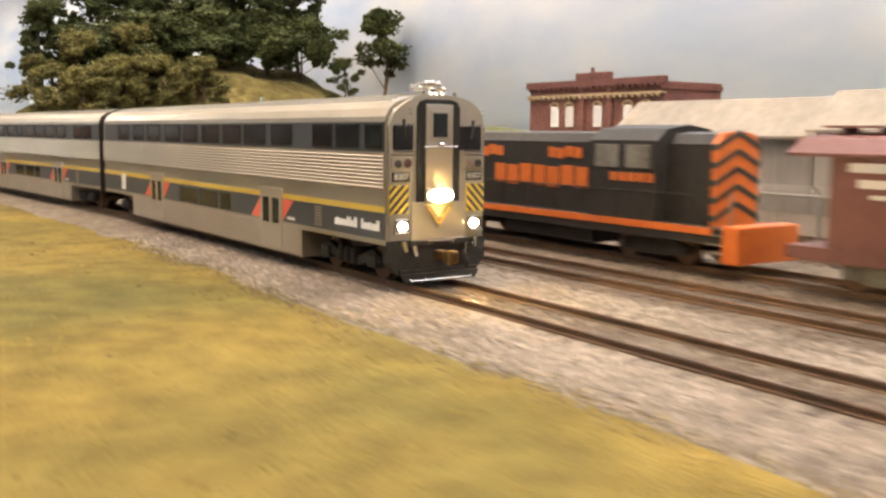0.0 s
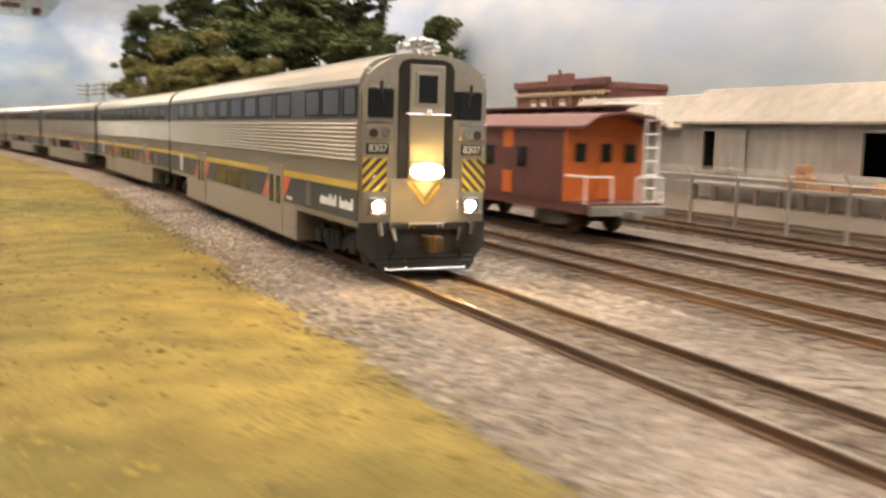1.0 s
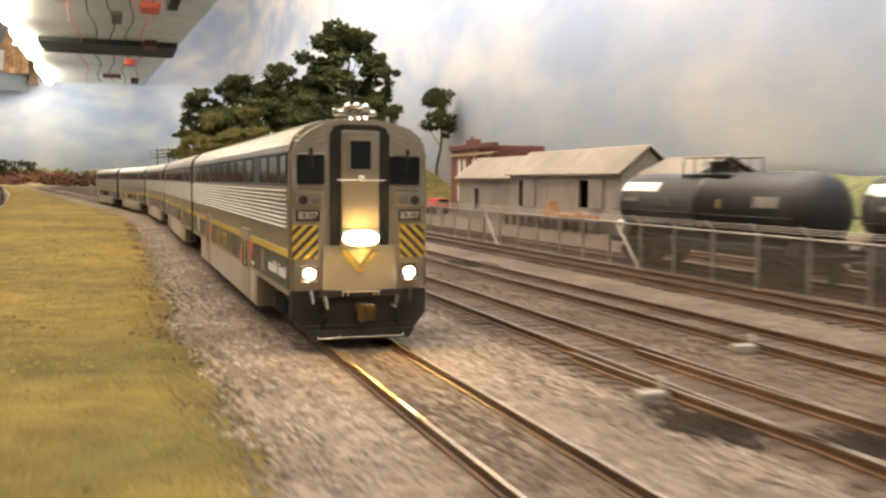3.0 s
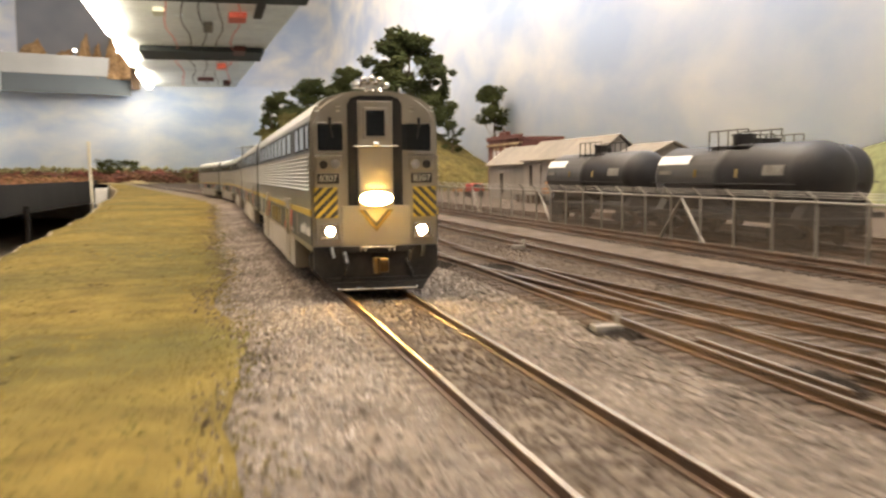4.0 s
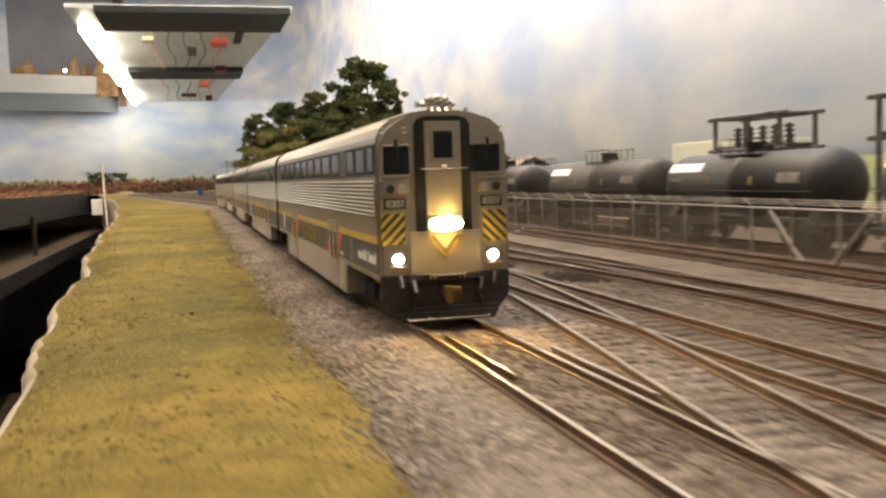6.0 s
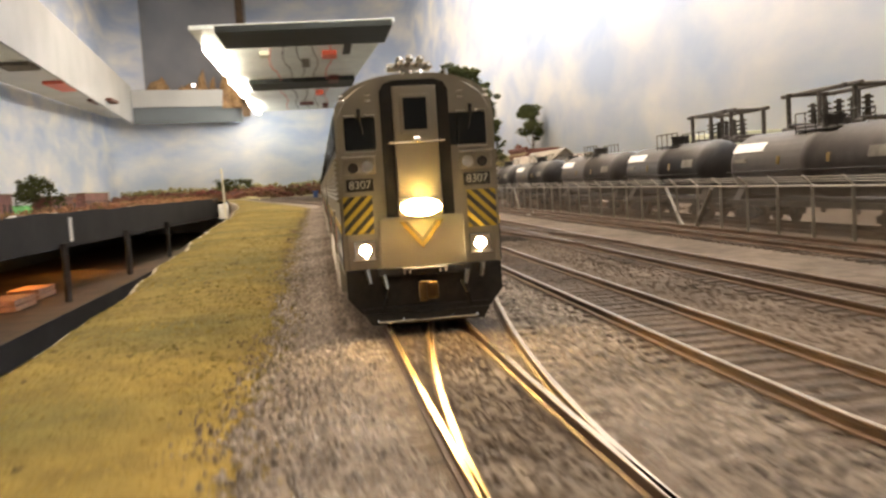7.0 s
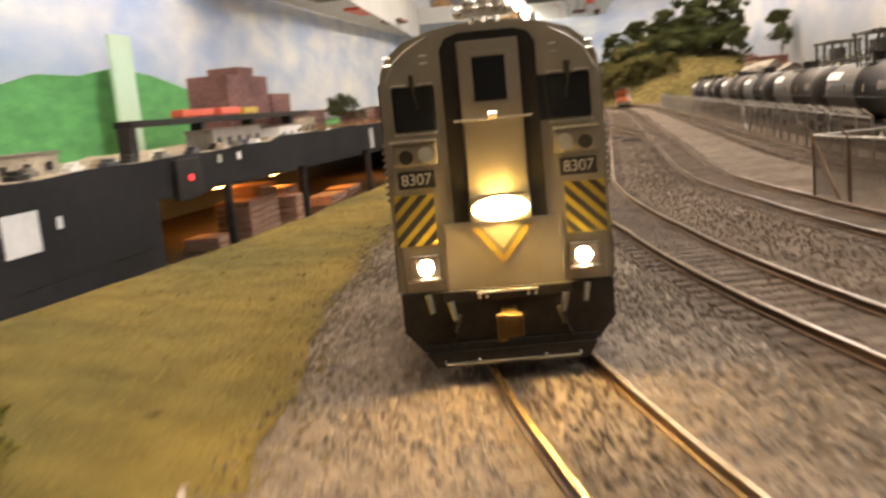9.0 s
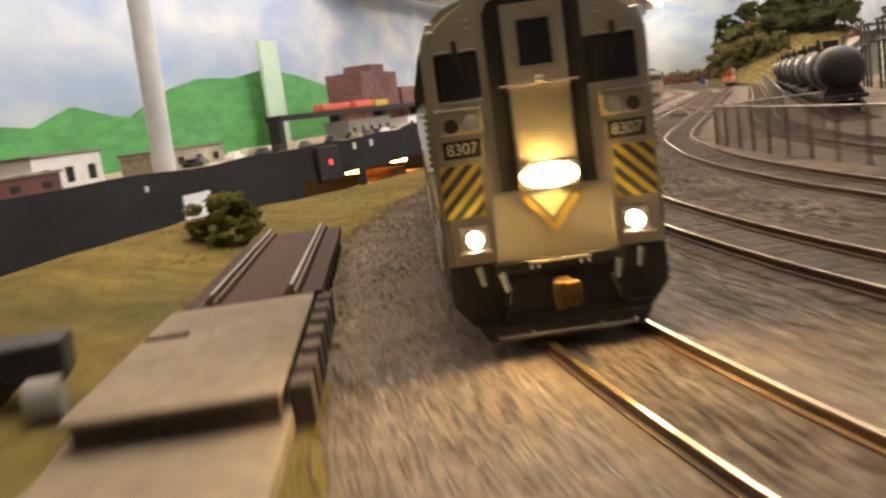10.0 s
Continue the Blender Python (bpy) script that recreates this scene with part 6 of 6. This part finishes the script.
for i, (x, y, w, d, h, m) in enumerate(((60, 2300, 60, 120, 20, RED), (-40, 2520, 34, 200, 12, GREY_TRUCK), (90, 3150, 50, 160, 24, CABOOSE_RED), (-120, 3420, 120, 40, 14, WHITE), (20, 3800, 46, 90, 26, RED), (-60, 4500, 90, 60, 18, ROSY), (60, 4650, 40, 160, 22, CABOOSE_RED), (130, 2080, 30, 300, 10, BLACK), (-200, 2250, 40, 90, 16, PALE_GREEN))):
    bm = B()
    box(bm, x - w / 2, x + w / 2, y, y + d, 595.5 - h, 595.5, 2)
    part("junction_box", bm, m, ds, "small box fixed under the deck")
for i in range(5):
    bm = B()
    tube(bm, [(-180 + i * 60 + 12 * math.sin(q * 0.65 + i), 1750 + q * 110, 586 - 7 * math.sin(q * 0.95 + i) ** 2) for q in range(29)], 2.2)
    part("wire", bm, (RED, BLACK, BLACK, GREY_TRUCK, RED)[i], ds, "slack wiring under the deck")
# dry reddish scrub and rubble along the far table
g = np.random.default_rng(31)
P, Z = [], []
for _ in range(420):
    y = 300 + 4500 * g.uniform() ** 0.8
    x = -690 - 330 * g.uniform() ** 1.5
    r = g.uniform(10, 26)
    for _k in range(14):
        P.append((x + g.normal(0, r * 0.7), y + g.normal(0, r), 2 + abs(g.normal(0, r * 0.55))))
        Z.append(g.uniform(0.15, 0.4) * r)
scatter("table_scrub", P, Z, varied("dry_scrub", (0.26, 0.12, 0.08), (0.13, 0.10, 0.045), 6, 0.95, island=0.45, spec=0.1), label="dry reddish-brown scrub over the far table", category="scrub")

# a blue bin standing beside the far track
bm = B()
prism(bm, [(-9, -4), (9, -4), (11, 24), (-11, 24)], "y", -12, 12)
box(bm, -12, 12, -13, 13, 24, 27, 0.8)
blue_bin = tagged(ob_mesh("bin", bm, varied("bin_blue", (0.03, 0.07, 0.22), (0.02, 0.05, 0.16), 30, 0.5)), "small blue bin with a lid beside the far track", "bin")
blue_bin.location = (-0.037, 2.370, 0)
# slender post and white box at the edge of the scenery
bm = B()
rod(bm, (-243, 671, -60), (-247, 671, 94), 2.4, 2.0, 8)
tagged(ob_mesh("marker_post", bm, varied("pale_post", (0.80, 0.74, 0.55), (0.72, 0.66, 0.48), 30, 0.6)), "slender cream marker post at the edge of the grass", "post")
slab_ob("white_box", -500, -455, 2940, 2990, -80, -10, WHITE, "white box mounted at the far edge of the layout", "box", "", 2)

# ---- the stub track, concrete pier and bush ----
SM = Matrix.Translation((0.0005, -1.859, 0.0)) @ pose(0, 0, 0, 0, 0, 22.1)
stub = empty("stub_track", SM, "short stub of brown sleepered track on a dark trestle", "railway track")
for sx in (-8.7, 8.7):
    sweep("rail", RAIL_SECTION, [(sx, y, 0) for y in (1, -40, -80, -121)], RAIL, stub, 6.0)
bm = B()
box(bm, -15, 15, -1.6, 1.6, 1.2, 3.8, 0.3)
tie0 = part("tie", bm, TIE, stub)
tie0.location = (0, 0, 0)
bm = B()
for sx in (-8.7, 8.7):
    for o in (-1.5, 1.5):
        box(bm, sx + o - 0.5, sx + o + 0.5, -0.6, 0.6, 3.7, 4.6, 0.15)
spike0 = part("spike_plate", bm, TIE, tie0)
for i in range(1, 22):
    o = new("tie", tie0.data)
    o.parent = stub
    o.location = (0, -i * 5.6 * K, 0)
    s_ = new("spike_plate", spike0.data)
    s_.parent = o
bm = B()
for sx in (-12, 12):
    box(bm, sx - 2, sx + 2, -121, 2, -5, 1.4, 0.4)
for y in range(-118, 0, 14):
    box(bm, -14.5, 14.5, y - 1.5, y + 1.5, -5, 1.1, 0.3)
part("trestle", bm, BLACK, stub)

CONCRETE = varied("concrete", (0.235, 0.185, 0.125), (0.165, 0.128, 0.085), 25, 0.9, fine=0.15, bump=0.0004, bump_scale=600)
pier = empty("concrete_pier", SM, "worn beige concrete pier slabs at the end of the stub track", "pier")
for y0, y1, x0, x1, z in ((-122, -197, -17, 13.5, 3.8), (-186, -330, -24, 14, -0.8), (-150, -330, -62, -26, -1.0)):
    bm = B()
    box(bm, x0, x1, y1, y0, -6 if z < 1 else 2.7, z, 0.5)
    part("slab", bm, CONCRETE, pier)
# dark block that paints in the shadow below the overhanging slab
bm = B()
box(bm, -16, 12.8, -195, -123, -7, 2.7, 0.2)
part("shadow_core", bm, TIE_DARK, pier, "dark block standing in for shadow under the top slab")
bm = B()
box(bm, -16, -8, -150, -148.6, 3.7, 4.6, 0.2)
part("ledge", bm, CONCRETE, pier)
for y in range(-190, -122, 11):
    bm = B()
    box(bm, 13.8, 17.0, y, y + 7, -6, 2.6, 0.4)
    part("timber", bm, TIE_DARK, pier)
cart = empty("rail_cart", SM @ pose(-0.031, -0.170, -0.0010, 0, 0, 10), "black box cart with two pale rollers beside the pier", "cart")
bm = B()
box(bm, -8, 8, -6, 6, 5.5, 12, 0.8)
box(bm, -10, -2, -7, 7, 3, 8, 0.6)
part("box", bm, BLACK, cart)
for x in (-6, 5):
    bm = B()
    rod(bm, (x - 2.5, -10, 3.8), (x + 2.5, -10, 3.8), 3.8, seg=16)
    part("roller", bm, varied("dull_roller", (0.30, 0.28, 0.25), (0.22, 0.205, 0.18), 60, 0.5), cart)
tree(-33, -1848, -2, 20, 23, 201, "olive-green foam bush on the grass verge", varied("foam_bush", (0.17, 0.15, 0.03), (0.075, 0.08, 0.018), 60, 0.95, fine=0.3, island=0.4, spec=0.1), 0.02, "", "bush", 12, 260)


# ---- movement ----
def motions():
    for i, car in enumerate(cars):
        walk(car, [(t, car_pose(d - i * CAR_PITCH)) for t, d in TRAVEL])
    for wagon, y in freight:
        walk(wagon, [(t, rolling(y, gone)) for t, gone in ROLL])


motions()
